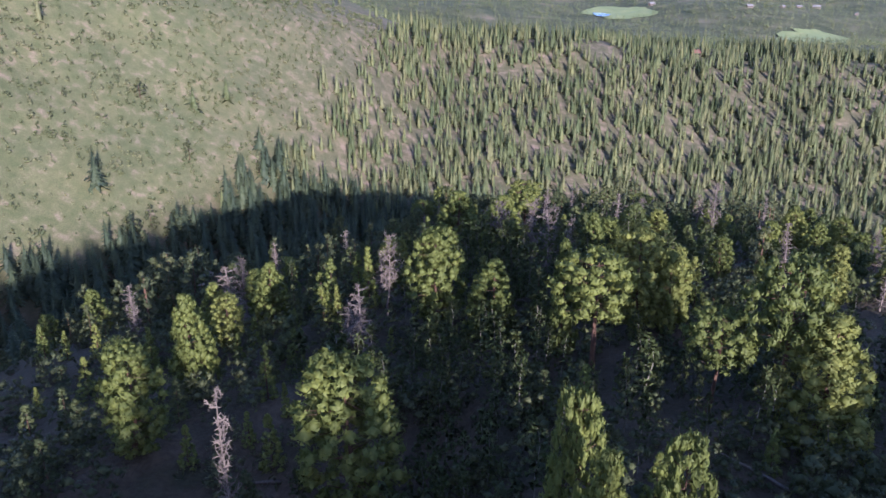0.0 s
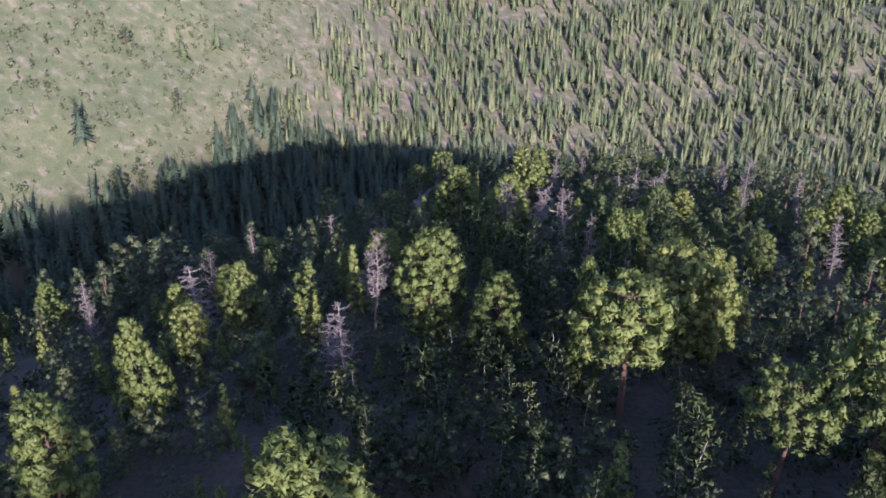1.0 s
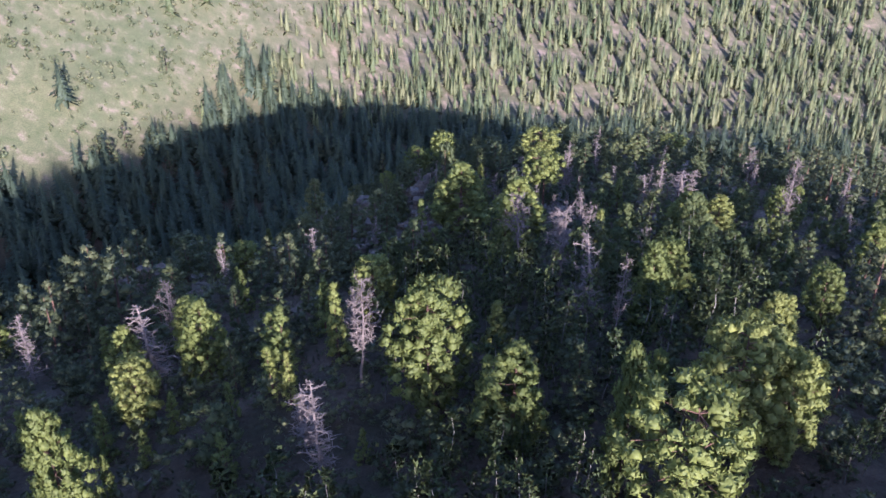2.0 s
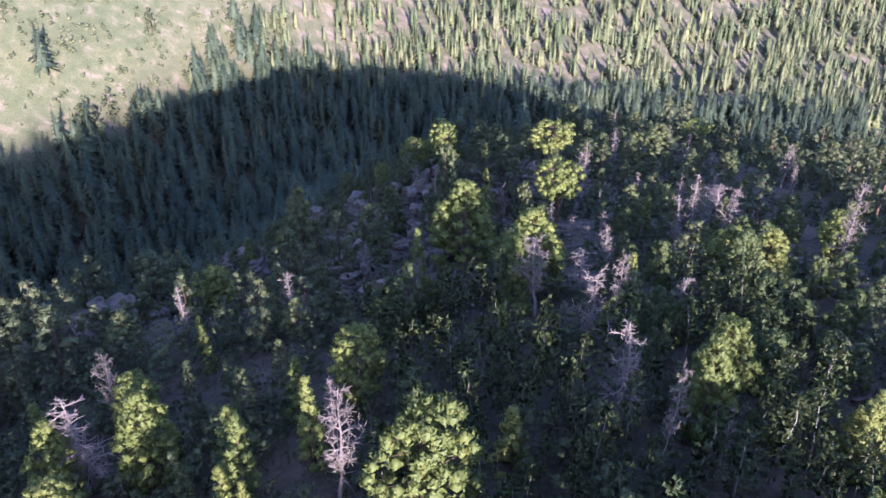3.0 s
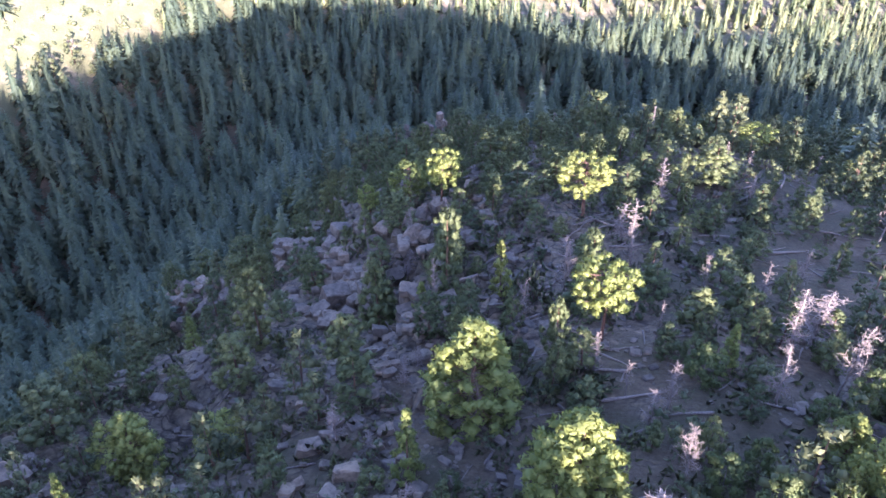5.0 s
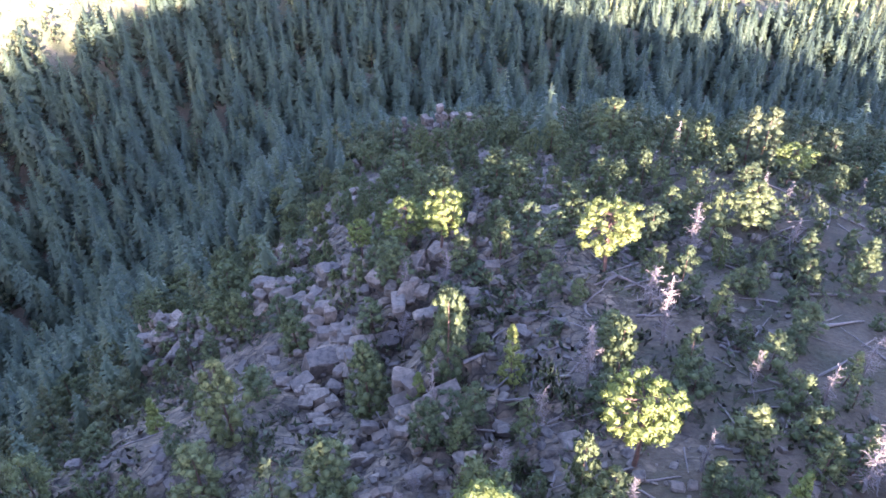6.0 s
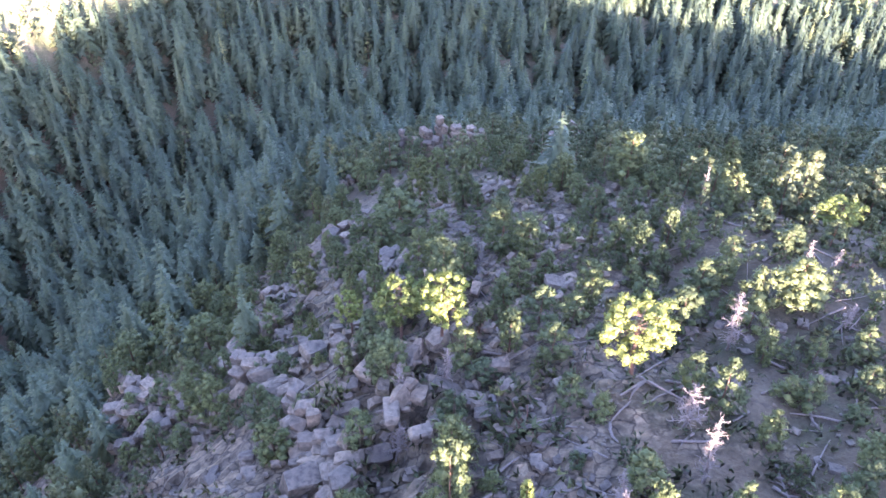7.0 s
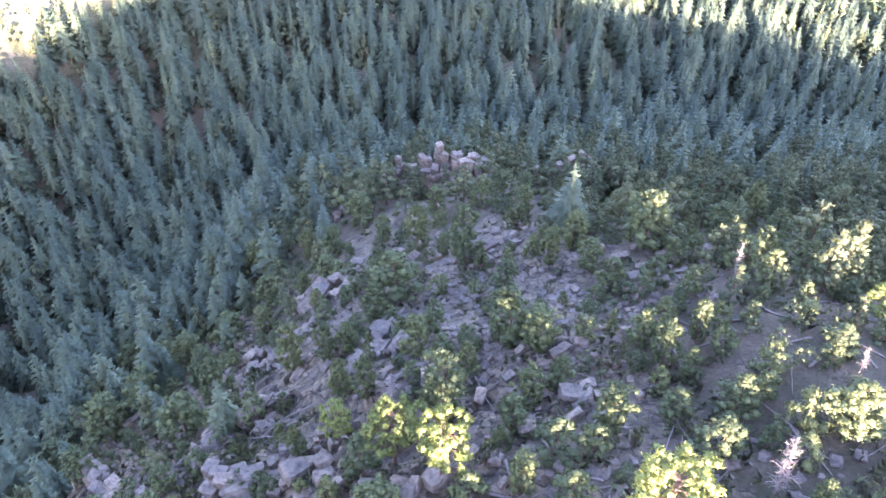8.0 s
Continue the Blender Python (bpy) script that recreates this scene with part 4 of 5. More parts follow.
# ---- woods on the flanks and across the valley ----
def woods(name, patterns, xs, ys, talls, mats, label, seed):
    """Many trees in one body, each a turned and scaled pattern."""
    rng = np.random.default_rng(seed)
    zs = ground_at(xs, ys)
    pick = rng.integers(0, len(patterns), len(xs))
    allv, allf, alli, alln, base = [], [], [], [], 0
    for k, (full, pieces) in enumerate(patterns):
        sel = np.nonzero(pick == k)[0]
        if not len(sel):
            continue
        turn, s = rng.uniform(0, 2 * math.pi, len(sel)), talls[sel] / full
        g = s * rng.uniform(0.8, 1.25, len(sel))
        for slot, piece in enumerate(pieces):
            if piece[0] is None:
                continue
            v, f, nv = soft(piece, k) if slot else (*piece, unit(piece[0] * np.array([1, 1, 0.01])))
            c, n = np.cos(turn)[:, None], np.sin(turn)[:, None]
            px = (v[None, :, 0] * c - v[None, :, 1] * n) * g[:, None] + xs[sel][:, None]
            py = (v[None, :, 0] * n + v[None, :, 1] * c) * g[:, None] + ys[sel][:, None]
            pz = v[None, :, 2] * s[:, None] + zs[sel][:, None]
            allv.append(np.stack([px, py, pz], -1).reshape(-1, 3))
            allf.append((f[None] + (np.arange(len(sel)) * len(v))[:, None, None]).reshape(-1, 3) + base)
            alln.append(np.stack([nv[None, :, 0] * c - nv[None, :, 1] * n, nv[None, :, 0] * n + nv[None, :, 1] * c, np.broadcast_to(nv[None, :, 2], px.shape)], -1).reshape(-1, 3))
            alli.append(np.full(len(sel) * len(f), slot))
            base += len(sel) * len(v)
    me = mesh_of(name, np.concatenate(allv), np.concatenate(allf), mats, np.concatenate(alli), np.concatenate(alln))
    return tagged(new(name, me), label, "forest", kind="stuff")


def spots(seed, n, x0, x1, y0, y1, keep):
    rng = np.random.default_rng(seed)
    x, y = rng.uniform(x0, x1, n), rng.uniform(y0, y1, n)
    ok = rng.uniform(size=n) < keep(x, y)
    return x[ok], y[ok]


def clear(x, y, gap=0.6):
    """Where no tree of the lists above stands already."""
    t = np.array(TAKEN)
    return np.array([np.all(np.hypot(t[:, 0] - a, t[:, 1] - b) > t[:, 2] + gap) for a, b in zip(x, y)], float)


def full_tree(made):
    return [made[0], made[2]]


def thin(made):
    return [(None, None), made[2]]


mid_firs = [(14, full_tree(fir(100 + i, 14, (4.1, 3.6, 4.4, 3.4, 3.9)[i], 80, 2, 0.03, 0.4, (0.95, 0.8, 1.0, 0.85, 0.9)[i], True, 4, 0.05))) for i in range(5)]
mid_pines = [(8, full_tree(clumped(110 + i, 8, 0.3, (2.2, 2.1, 2.5, 2.2)[i], (egg_top, cone_top, egg_top, cone_top)[i], 20, 0.9, 0.34, 22, 0.36, 3, 0.018, False, 0.68, 0.0))) for i in range(4)]
far_firs = [(11, thin(fir(120 + i, 11, (2.9, 2.5, 3.2, 2.7)[i], 44, 0, 0.02, 0.3, (0.7, 0.6, 0.65, 0.8)[i], True, 4, 0.1))) for i in range(4)]
tiny_firs = [(11, thin(fir(125 + i, 11, (4.4, 3.8)[i], 12, 0, 0.02, 0.25, 0.6, False))) for i in range(2)]


def hill(x, y):
    """Where the scrubby hillside stands, from 0 to 1."""
    rise = -240.7 - 0.7 * x + 0.46 * y
    return smooth(rise - np.maximum(-37, -20 + 0.26 * (y - 420)), 16, 36) * smooth(rise, -13, -4)


def cover(x, y):
    """How thickly conifers stand below the crest of the spur: open on the bare rock, closed in the valley."""
    left = smooth(line(y, (-100, -90), (90, -52), (112, -42), (130, -26), (150, -14), (205, -14)) - x, 2, 14)
    front = smooth(y + 0.25 * np.maximum(0, x - 25), 176, 196)
    bare = 1 - 0.75 * np.exp(-np.square((x - 2) / 30) - np.square((y - 190) / 32))
    inside = np.abs(x) < 34 + 0.62 * (y - 40)
    return np.maximum(left, front) * bare * inside * np.where(rough(x, y, 15, 31) > 0.2, 1, 0.65) * smooth(y, 50, 80) * (1 - 0.985 * hill(x, y))


x, y = spots(201, 10000, -230, 190, 50, 405, lambda x, y: cover(x, y) * 0.85)
open_ground = clear(x, y, 1.2) > 0
x, y = x[open_ground], y[open_ground]
low = smooth(-height(x, y), -40, 25)
nr = np.random.default_rng(5)
is_fir = nr.uniform(size=len(x)) < (0.28 + 0.68 * low) * (1 - 0.75 * smooth(x, -42, -12) * smooth(y, 335, 290))
nose_x, nose_y = spots(210, 360, 16, 96, 176, 238, lambda x, y: clear(x, y, 1.0) * smooth(x + 0.6 * (y - 180), 24, 50))
x, y = np.concatenate([x, nose_x]), np.concatenate([y, nose_y])
low, is_fir = np.concatenate([low, np.full(len(nose_x), 0.1)]), np.concatenate([is_fir, nr.uniform(size=len(nose_x)) < 0.06])
woods("fir_forest", mid_firs, x[is_fir], y[is_fir], (8.5 + 6.0 * low + nr.normal(size=len(x)) * 2.4)[is_fir].clip(5, 20), [BARK, FOREST], "dense dark green fir forest in the shaded valley, blued for haze", 1)
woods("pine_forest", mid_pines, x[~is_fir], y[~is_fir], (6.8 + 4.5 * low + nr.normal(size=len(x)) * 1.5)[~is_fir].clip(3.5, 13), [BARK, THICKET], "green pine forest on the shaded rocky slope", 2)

x, y = spots(203, 12000, -330, 420, 345, 720, lambda x, y: np.where((y > 395) | (np.abs(x) > 190), 1, 0.1) * (1 - 0.97 * smooth(hill(x, y), 0.1, 0.8)) * np.where(rough(x, y, 22, 33) + 0.35 * rough(x, y, 9, 34) > 0.46, 1, 0.25) * (np.abs(x) < 40 + 0.56 * y))
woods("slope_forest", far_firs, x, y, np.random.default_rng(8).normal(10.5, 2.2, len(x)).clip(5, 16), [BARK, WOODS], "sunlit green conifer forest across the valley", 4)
x, y = spots(204, 8000, -330, -40, 255, 620, lambda x, y: hill(x, y) * np.where(rough(x, y, 16, 36) > 0.3, 1, 0.3))
scrubs = [(2.5, thin(clumped(130 + i, 2.5, 0.1, 1.5, round_top, 3, 1.1, 0.7, 7, 0.4, 3, 0.016, False, 0.75, 0.0))) for i in range(3)]
woods("hillside_scrub", scrubs, x, y, np.random.default_rng(9).uniform(0.9, 2.8, len(x)), [BARK, SCRUB], "light green scrub and young aspens on the sunny hillside", 5)
MEADOWS = [(322, 1640, 62, 80), (540, 1285, 58, 75), (505, 1225, 30, 40), (575, 1330, 30, 60)]


def meadow(x, y):
    """Where the open grass lies in the far valley."""
    return np.max([np.hypot((x - cx) / rx, (y - cy) / ry) < 1 for cx, cy, rx, ry in MEADOWS], 0).astype(float)


x, y = spots(205, 11500, -300, 1000, 690, 1950, lambda x, y: np.where(rough(x, y, 130, 40) > 0.22, 1, 0.25) * (1 - meadow(x, y)) * (x > 20 - 0.2 * y) * (x < 60 + 0.54 * y))
woods("distant_forest", tiny_firs, x, y, np.random.default_rng(10).uniform(9, 14, len(x)), [BARK, WOODS], "distant forest in the valley beyond the ridge", 6)
x, y = spots(206, 900, -330, 330, -300, -108, lambda x, y: np.full(len(x), 0.8))
# Unseen trees round the start, added for the shade they cast ahead.
wx, wy = spots(211, 120, 12, 80, -45, 19, lambda x, y: np.full(len(x), 1.0))
x, y = np.concatenate([x, wx]), np.concatenate([y, wy])
woods("hilltop_forest", far_firs, x, y, np.random.default_rng(11).uniform(7, 12, len(x)), [BARK, WOODS], "conifer forest on the mountainside behind, with unseen trees added to shade the spur", 7)


# Pines added beside the start, to shade the near right of the spur.
x, y = spots(212, 75, 17, 66, 0, 23, lambda x, y: np.full(len(x), 1.0))
woods("pine_stand", mid_pines, x, y, np.random.default_rng(15).uniform(7.5, 11, len(x)), [BARK, THICKET], "stand of green pines added on the crest of the spur to shade it", 11)
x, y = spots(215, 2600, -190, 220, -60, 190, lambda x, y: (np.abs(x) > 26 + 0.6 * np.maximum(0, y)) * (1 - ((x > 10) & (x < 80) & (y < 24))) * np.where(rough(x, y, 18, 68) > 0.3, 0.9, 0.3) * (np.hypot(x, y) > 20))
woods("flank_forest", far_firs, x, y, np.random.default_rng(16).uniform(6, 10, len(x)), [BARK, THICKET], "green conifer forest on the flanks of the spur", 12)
thicket = [(4, thin(clumped(140 + i, 4, 0.1, (1.7, 1.4, 1.9)[i], round_top, 8, 0.8, 0.3, 22, 0.36, 3, 0.016, False, 0.62, 0.0))) for i in range(3)]
x, y = spots(207, 2300, -45, 75, 14, 185, lambda x, y: clear(x, y, 0.2) * (1 - 0.85 * smooth(y, 96, 112) * smooth(x, 26, 12)) * (rough(x, y, 12, 61) > 0.35) * (np.abs(x - 4) < 8 + 0.52 * (y - 0.4 * np.maximum(0, y - 70))) * (1 - 0.75 * np.exp(-np.square((x - 14) / 16) - np.square((y - 140) / 18))) * 0.75)
tx, ty = spots(214, 1900, -48, 32, 18, 104, lambda x, y: clear(x, y, -0.2) * 0.35 + 0.65 * (rough(x, y, 6, 67) > 0.4) * (np.abs(x - 2) < 28 + 0.2 * (y - 40)))
x, y = np.concatenate([x, tx]), np.concatenate([y, ty])
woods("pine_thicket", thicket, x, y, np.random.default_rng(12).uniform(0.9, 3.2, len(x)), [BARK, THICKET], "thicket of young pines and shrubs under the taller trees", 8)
x, y = spots(209, 900, 6, 95, 66, 182, lambda x, y: clear(x, y, 0.8) * smooth(x - 0.22 * (y - 100), 14, 24) * (x < 14 + 0.42 * (y - 20)) * (rough(x, y, 14, 65) > 0.3) * (1 - 0.85 * np.exp(-np.square((x - 14) / 16) - np.square((y - 140) / 16))) * 0.55)
lx, ly = spots(213, 110, -46, -8, 84, 128, lambda x, y: clear(x, y, 0.6) * (x > -0.9 * (y - 40)) * (rough(x, y, 10, 66) > 0.3))
x, y = np.concatenate([x, lx]), np.concatenate([y, ly])
spur_kinds = [(7, full_tree(clumped(160 + i, 7, 0.5, (1.7, 1.5, 1.9)[i], egg_top, 13, 0.8, 0.38, 28, 0.36, 4, 0.018, False))) for i in range(3)]
woods("spur_pines", spur_kinds, x, y, np.random.default_rng(14).uniform(3.5, 7.5, len(x)), [BARK, THICKET], "green pines crowding the far side of the spur", 10)
herbs = [(0.6, thin(bushy(150 + i, 0.6, 0.7, 5, 0.4, 4))) for i in range(3)]
x, y = spots(208, 9000, -50, 75, 8, 215, lambda x, y: (rough(x, y, 7, 63) > 0.45) * (np.abs(x - 2) < 12 + 0.5 * y * (1 - 0.0018 * y)))
woods("undergrowth", herbs, x, y, np.random.default_rng(13).uniform(0.25, 0.8, len(x)) * (1 + 0.6 * smooth(y, 96, 110)), [BARK, THICKET], "low green undergrowth between the trees", 9)

# ---- fallen wood ----
def fallen(seed):
    """A weathered log a metre long to be stretched, with a snapped end."""
    rng = np.random.default_rng(seed)
    xs = np.linspace(0, 5, 7)
    pts = np.stack([xs, np.cumsum(rng.normal(size=7)) * 0.06, 0.13 + rng.normal(size=7) * 0.02], -1)
    girth = (0.17 - 0.022 * xs) * rng.uniform(0.88, 1.12, 7)
    pts = np.concatenate([[pts[0] - (0.25, 0, 0.03)], pts])
    return mesh_of("fallen_log", *tube(pts, np.concatenate([[0.03], girth]), 8), [LOG_WOOD])


LOGS = [fallen(300 + i) for i in range(4)]


def lay_log(x0, y0, x1, y1, thick=1.0):
    a, b = Vector((x0, y0, float(ground_at(x0, y0)))), Vector((x1, y1, float(ground_at(x1, y1))))
    mid = (a + b) / 2
    lift = max(0.0, float(ground_at(mid.x, mid.y)) - mid.z)
    length = (b - a).length
    turn = (b - a).to_track_quat("X", "Z")
    log = new("fallen_log", LOGS[int(rng.integers(0, 4))])
    log.matrix_basis = Matrix.LocRotScale(a + Vector((0, 0, lift * 0.7)), turn, (length / 5, thick, thick))
    return tagged(log, "fallen grey weathered log lying on the litter", "log", "fallen logs on the spur")


for ends in [(12.4, 144.8, 16.0, 147.9), (15.7, 148.1, 18.8, 145.4), (4.1, 147.5, 5.1, 141.2), (1.8, 135.3, 4.2, 138.0), (7.0, 137.1, 5.7, 132.3), (3.3, 133.5, 5.2, 131.8), (7.5, 134.6, 6.8, 131.8), (10.9, 136.2, 11.5, 133.9), (12.4, 143.0, 12.7, 140.9), (22.8, 137.5, 24.7, 135.8), (22.2, 136.4, 23.6, 135.6), (32.1, 148.2, 33.4, 144.9), (31.7, 139.3, 35.7, 140.9), (33.8, 149.8, 31.3, 143.5), (5.9, 143.5, 10.0, 142.6), (27.9, 145.2, 27.6, 142.1), (7.0, 136.8, 9.5, 136.9), (3.0, 138.0, 5.4, 140.0)]:
    lay_log(*ends)
for k in range(330):
    y = rng.uniform(24, 190) if k < 70 else rng.uniform(92, 178)
    x = (6 + 0.42 * y * (1 - 0.0028 * y)) * rng.uniform(-0.8, 1.1) if k < 110 else rng.uniform(2, 52)
    az, length = rng.uniform(0, 2 * math.pi), rng.uniform(1.5, 6.0)
    lay_log(x, y, x + math.cos(az) * length, y + math.sin(az) * length, rng.uniform(0.4, 0.85))

# ---- rock outcrops ----
BLOCKS = [block_mesh(400 + i) for i in range(10)]


def outcrop(label, x, y, long, wide, turn, count, small, large, rise=0.0, tilt=0.15):
    """Jointed granite: blocks packed along one line, larger and higher towards the middle."""
    thing = tagged(new("rock_outcrop"), label, "rock outcrop", "granite outcrops of the spur")
    thing.location = (x, y, float(ground_at(x, y)))
    c, s = math.cos(radians(turn)), math.sin(radians(turn))
    for i in range(count):
        u, v = rng.uniform(-1, 1), rng.uniform(-1, 1)
        px, py = x + (u * long * c - v * wide * s) * 0.5, y + (u * long * s + v * wide * c) * 0.5
        core = max(0.0, 1 - u * u) * max(0.0, 1 - v * v)
        size = small + (large - small) * (rng.uniform() ** 1.6) * (0.45 + 0.55 * core)
        up = float(ground_at(px, py)) + size * 0.12 + rise * core * rng.uniform(0.1, 1.0)
        block = part("boulder", BLOCKS[int(rng.integers(0, 10))], thing)
        block.matrix_basis = Matrix.LocRotScale(Vector((px, py, up)) - thing.location, Euler((rng.normal() * tilt, rng.normal() * tilt, radians(turn) + rng.normal() * 0.3)), (size * rng.uniform(0.8, 1.5), size * rng.uniform(0.7, 1.1), size * rng.uniform(0.65, 1.25)))


def ridge_of_rock(x0, y0, x1, y1, top, rows, size, label):
    """A crag: upright joint-bounded pillars side by side, each of stacked blocks, with a ragged skyline."""
    thing = tagged(new("rock_outcrop"), label, "rock outcrop", "granite outcrops of the spur")
    thing.location = ((x0 + x1) / 2, (y0 + y1) / 2, float(ground_at((x0 + x1) / 2, (y0 + y1) / 2)))
    count = int(math.hypot(x1 - x0, y1 - y0) / size) + 1
    for i in range(count):
        k = i / max(1, count - 1)
        for row in range(rows):
            px, py = x0 + (x1 - x0) * k + rng.normal() * 0.25, y0 + (y1 - y0) * k - (row - 0.7) * size * 0.9 + rng.normal() * 0.3
            z = float(ground_at(px, py)) - 0.6
            crown = z + max(1.5, (top - z) * (1 - 0.22 * row) * (0.62 + 0.38 * math.sin(math.pi * (0.12 + 0.76 * k))) * rng.uniform(0.78, 1.08))
            while z < crown - 0.3:
                tall = min(rng.uniform(1.3, 3.4), crown - z + 0.4)
                block = part("boulder", BLOCKS[int(rng.integers(0, 10))], thing)
                block.matrix_basis = Matrix.LocRotScale(Vector((px + rng.normal() * 0.12, py + rng.normal() * 0.12, z + tall / 2)) - thing.location, Euler((rng.normal() * 0.07, rng.normal() * 0.07, rng.normal() * 0.5)), (size * rng.uniform(0.9, 1.35), size * rng.uniform(0.9, 1.3), tall * 1.12))
                z += tall * 0.92


ledge = "jointed grey granite ledge of broken blocks on the edge"
slab = "low weathered granite slabs and loose blocks among pines"
crag = "pale granite crag of upright blocks rising from the forest"
outcrop(ledge, -31, 164, 22, 10, 25, 110, 0.4, 3.0, 2.0)
outcrop(ledge, -17, 160, 18, 9, 10, 110, 0.4, 2.8, 1.8)
outcrop(ledge, -10, 142, 10, 16, 20, 110, 0.4, 2.8, 1.0)
outcrop(slab, -1, 147, 16, 14, 0, 80, 0.35, 2.4, 0.3)
outcrop(ledge, -15, 203, 13, 13, 60, 70, 0.5, 3.2, 1.8)
outcrop(ledge, -22, 192, 11, 10, 60, 60, 0.5, 3.0, 1.4)
for ends in ((-11, 247, -4, 247.5, 19.5, 3, 1.2), (-4, 246.5, 8, 244.5, 24.0, 4, 1.5), (15.5, 240, 19, 240, 24.0, 2, 1.2), (21, 239, 29, 237, 28.0, 3, 1.5), (-20, 239, -15, 241, 14.5, 2, 1.1)):
    ridge_of_rock(*ends, crag)
for ends in ((-40, 171.5, -34, 167, 37.5, 2, 1.5), (-33.5, 166, -26, 162, 43.5, 3, 1.4), (-21, 162, -14.5, 155.5, 53.0, 3, 1.5), (-13, 151, -8.5, 143.5, 60.8, 3, 1.4), (-3, 132, 0.5, 130.5, 70.0, 2, 1.5), (-20, 204, -15, 206, 28.5, 3, 1.4), (-31, 204, -27, 206, 17.5, 2, 1.5)):
    ridge_of_rock(*ends, ledge)
outcrop(slab, 5, 168, 18, 20, 30, 110, 0.35, 2.4, 0.3)
outcrop(slab, -8, 180, 14, 16, 40, 90, 0.4, 2.6, 0.5)
outcrop(slab, 16, 176, 14, 14, 0, 60, 0.35, 1.8, 0.2)
outcrop(ledge, -31, 110, 12, 9, 40, 60, 0.4, 2.6, 1.4)
outcrop(slab, -7, 112, 10, 22, 10, 90, 0.3, 1.7, 0.3)
outcrop(slab, -3, 128, 12, 14, 10, 80, 0.3, 1.9, 0.3)
outcrop(ledge, -5, 151, 14, 9, 70, 70, 0.5, 3.2, 1.2)
outcrop(ledge, -24, 172, 16, 8, 40, 60, 0.5, 2.8, 1.2)
outcrop(slab, 22, 192, 26, 22, 20, 90, 0.35, 1.9, 0.2)
outcrop(slab, 2, 205, 22, 22, 50, 90, 0.4, 2.4, 0.4)

# ---- loose stones, too many to tell apart ----
stones = [(np.array([v.co for v in b.vertices]), [tuple(p.vertices) for p in b.polygons]) for b in BLOCKS[:4]]
sv, sf, base = [], [], 0
for _ in range(6500):
    y = rng.uniform(100, 212)
    x = rng.normal() * 17 - 2
    if rough(x, y, 9, 50) < 0.4:
        continue
    v, f = stones[int(rng.integers(0, 4))]
    size = 0.2 + 0.9 * rng.uniform() ** 3
    az = rng.uniform(0, 6.28)
    rot = np.array([[math.cos(az), -math.sin(az), 0], [math.sin(az), math.cos(az), 0], [0, 0, 1]])
    sv.append((v * size * rng.uniform(0.7, 1.4, 3) * (1.15, 1.0, 0.7)) @ rot.T + (x, y, float(ground_at(x, y)) + size * 0.1))
    sf += [tuple(i + base for i in p) for p in f]
    base += len(v)
rubble = bpy.data.meshes.new("rubble")
rubble.from_pydata(np.concatenate(sv).tolist(), [], sf)
rubble.materials.append(STONE)
tagged(new("rubble", rubble), "loose grey granite rubble strewn over the spur", "stones", kind="stuff")


# ---- the far valley: meadows, a pond and houses ----
def blot(name, mat, cx, cy, rx, ry, lift, seed, label, category):
    """A level patch with an uneven rim, laid on the valley floor."""
    rng = np.random.default_rng(seed)
    n = 40
    az = np.arange(n) * 2 * math.pi / n
    k = 1 + 0.16 * np.sin(2 * az + rng.uniform(0, 6)) + 0.09 * np.sin(5 * az + rng.uniform(0, 6)) + rng.normal(size=n) * 0.03
    verts = [(cx, cy)] + [(cx + rx * s * k[i] * math.cos(az[i]), cy + ry * s * k[i] * math.sin(az[i])) for s in (0.5, 1.0) for i in range(n)]
    v = np.array([(px, py, float(ground_at(px, py)) + lift) for px, py in verts])
    tris = [(0, 1 + i, 1 + (i + 1) % n, 1 + (i + 1) % n) for i in range(n)]
    me = bpy.data.meshes.new(name)
    me.from_pydata(v.tolist(), [], [t[:3] for t in tris] + [(1 + i, 1 + n + i, 1 + n + (i + 1) % n, 1 + (i + 1) % n) for i in range(n)])
    me.materials.append(mat)
    return tagged(new(name, me), label, category, kind="structure")


for i, (cx, cy, rx, ry) in enumerate(MEADOWS):
    blot("meadow", MEADOW, cx, cy, rx, ry, 1.2 + 0.2 * i, 500 + i, "open light green meadow in the far valley", "meadow")
blot("water", POND, 288, 1615, 14, 26, 2.6, 510, "small blue pond in the far meadow", "pond")


def boxed(bm, x0, x1, y0, y1, z0, z1):
    bmesh.ops.create_cube(bm, size=1, matrix=Matrix.LocRotScale(((x0 + x1) / 2, (y0 + y1) / 2, (z0 + z1) / 2), None, (x1 - x0, y1 - y0, z1 - z0)))


def from_bm(name, bm, mat, parent):
    me = bpy.data.meshes.new(name)
    bm.to_mesh(me)
    bm.free()
    me.materials.append(mat)
    return part(name, me, parent)


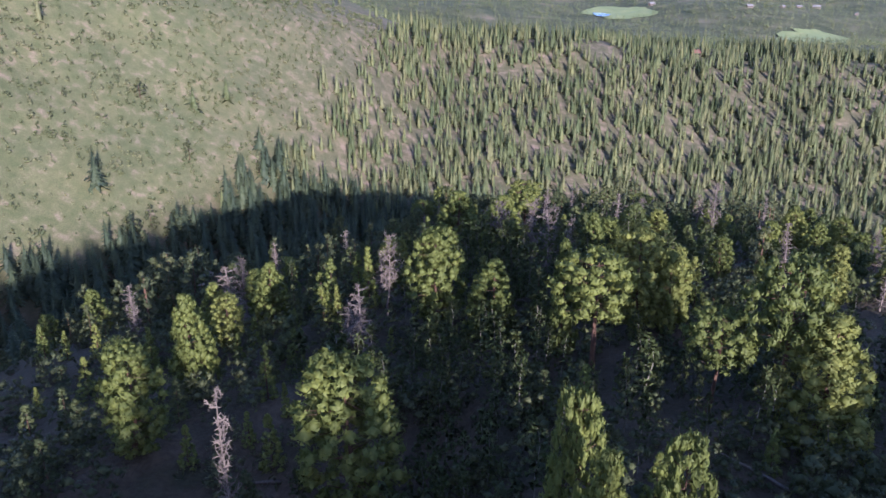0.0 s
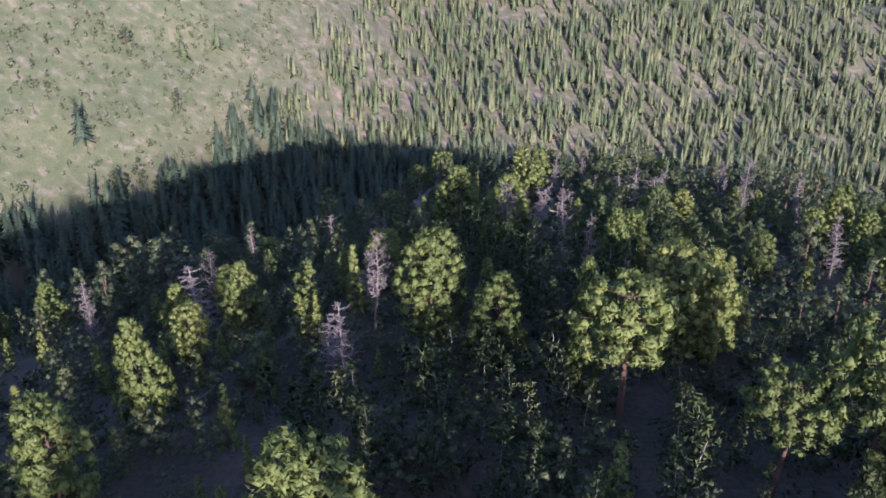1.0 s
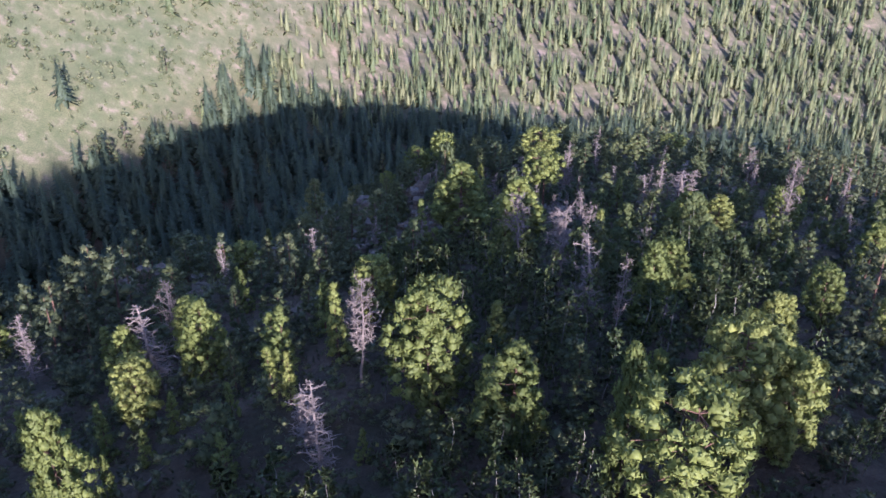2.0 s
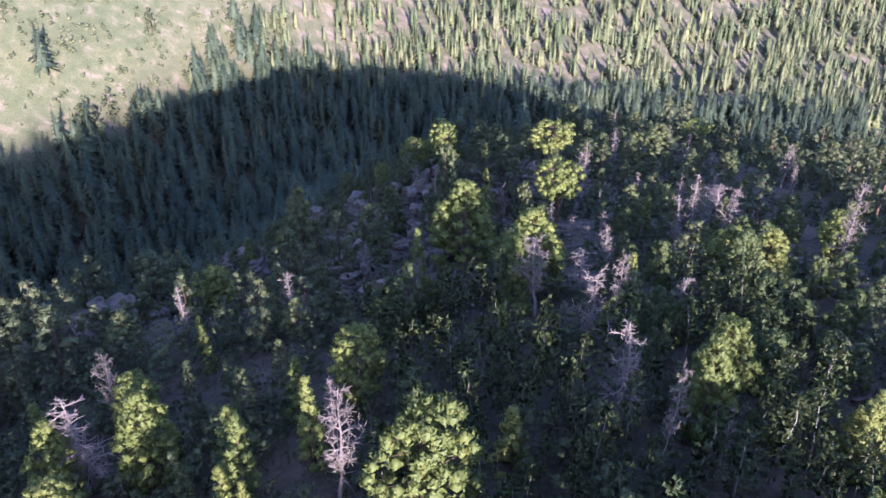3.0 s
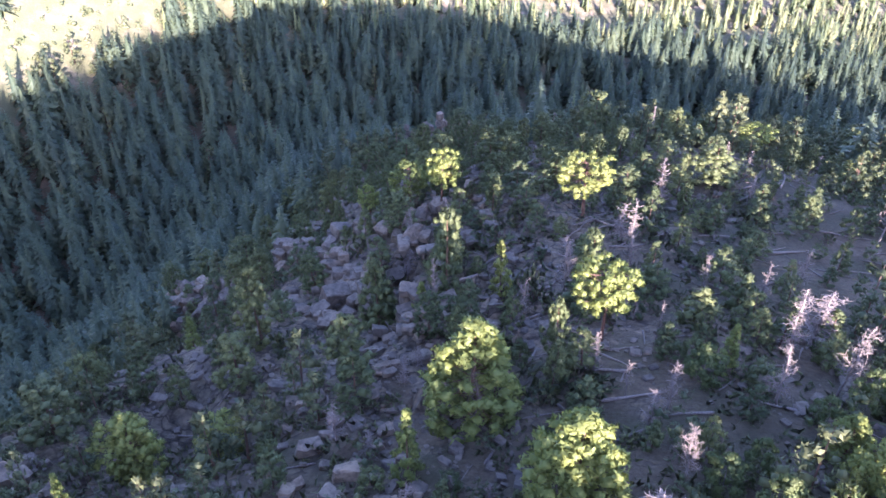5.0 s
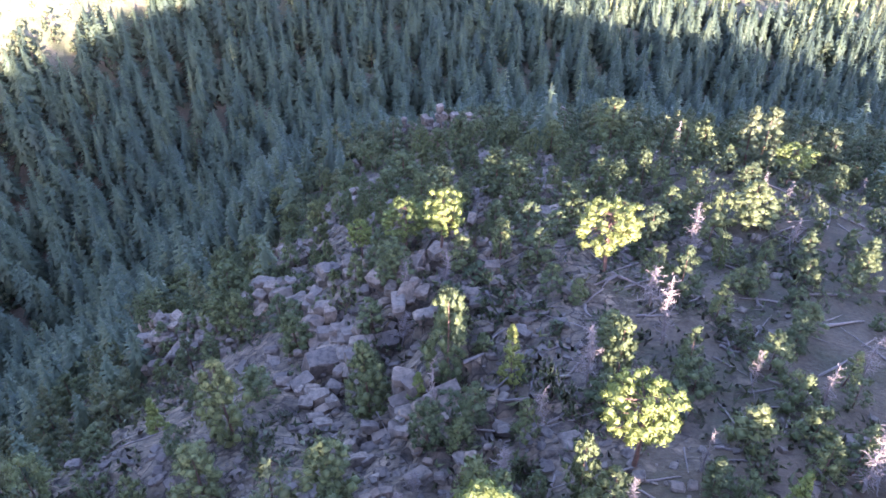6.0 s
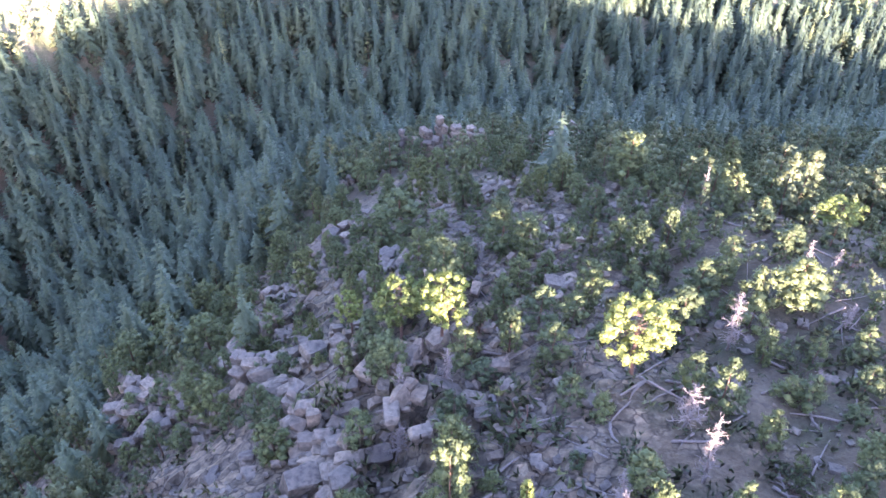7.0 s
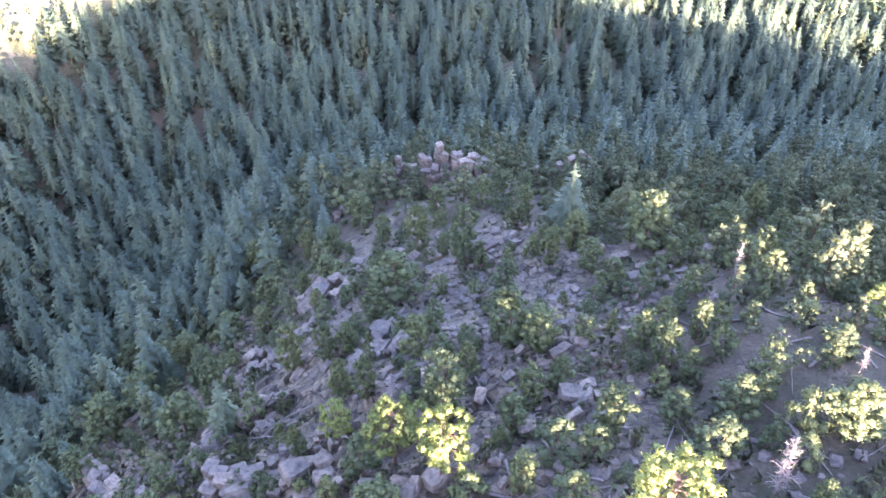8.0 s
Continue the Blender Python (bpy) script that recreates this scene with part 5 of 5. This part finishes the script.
def house(x, y, turn, long, wide, wall_h, roof_mat, label):
    thing = tagged(new("house"), label, "house", "houses in the distance")
    thing.matrix_basis = pose(x, y, float(ground_at(x, y)), 0, 0, turn)
    bm = bmesh.new()
    boxed(bm, -long / 2, long / 2, -wide / 2, wide / 2, -2, wall_h)
    gable = [bm.verts.new((sx * long / 2, sy, sz)) for sx in (-1, 1) for sy, sz in ((-wide / 2, wall_h), (wide / 2, wall_h), (0, wall_h + wide * 0.32))]
    bm.faces.new(gable[:3]), bm.faces.new(gable[3:])
    from_bm("wall", bm, PLASTER, thing)
    bm = bmesh.new()
    for s in (-1, 1):
        eave, ridge = Vector((0, s * (wide / 2 + 0.6), wall_h - 0.35)), Vector((0, 0, wall_h + wide * 0.32 + 0.1))
        corners = [Vector((sx * (long / 2 + 0.5), p.y, p.z + dz)) for dz in (0, 0.25) for sx, p in ((-1, eave), (1, eave), (1, ridge), (-1, ridge))]
        vs = [bm.verts.new(c) for c in corners]
        for f in ((0, 1, 2, 3), (7, 6, 5, 4), (0, 4, 5, 1), (1, 5, 6, 2), (2, 6, 7, 3), (3, 7, 4, 0)):
            bm.faces.new([vs[i] for i in f])
    from_bm("roof", bm, roof_mat, thing)
    for k in range(3):
        bm = bmesh.new()
        boxed(bm, -long / 2 + long * (0.2 + 0.3 * k) - 0.7, -long / 2 + long * (0.2 + 0.3 * k) + 0.7, -wide / 2 - 0.05, -wide / 2 + 0.05, wall_h * 0.4, wall_h * 0.75)
        from_bm("window", bm, GLAZING, thing)


house(141, 652, 20, 8, 5, 3.0, ROOFING, "tan house with a red roof on the wooded crest")
house(192, 655, -15, 7, 5, 3.0, ROOFING, "tan house with a reddish roof among the pines")
for x, y, turn, long, label in ((535, 1556, 10, 11, "pale house with a light roof in the far valley"), (700, 1670, -20, 14, "large pale house at the edge of the far woods"), (395, 1690, 30, 12, "pale building beside the far meadow"), (610, 1600, 40, 10, "small pale house among the far trees"), (655, 1640, 0, 10, "small pale house among the far trees"), (570, 1680, 15, 10, "small pale house among the far trees"), (745, 1600, 65, 11, "pale house near the far woods")):
    house(x, y, turn, long, long * 0.6, 3.2, PALE_ROOF, label)
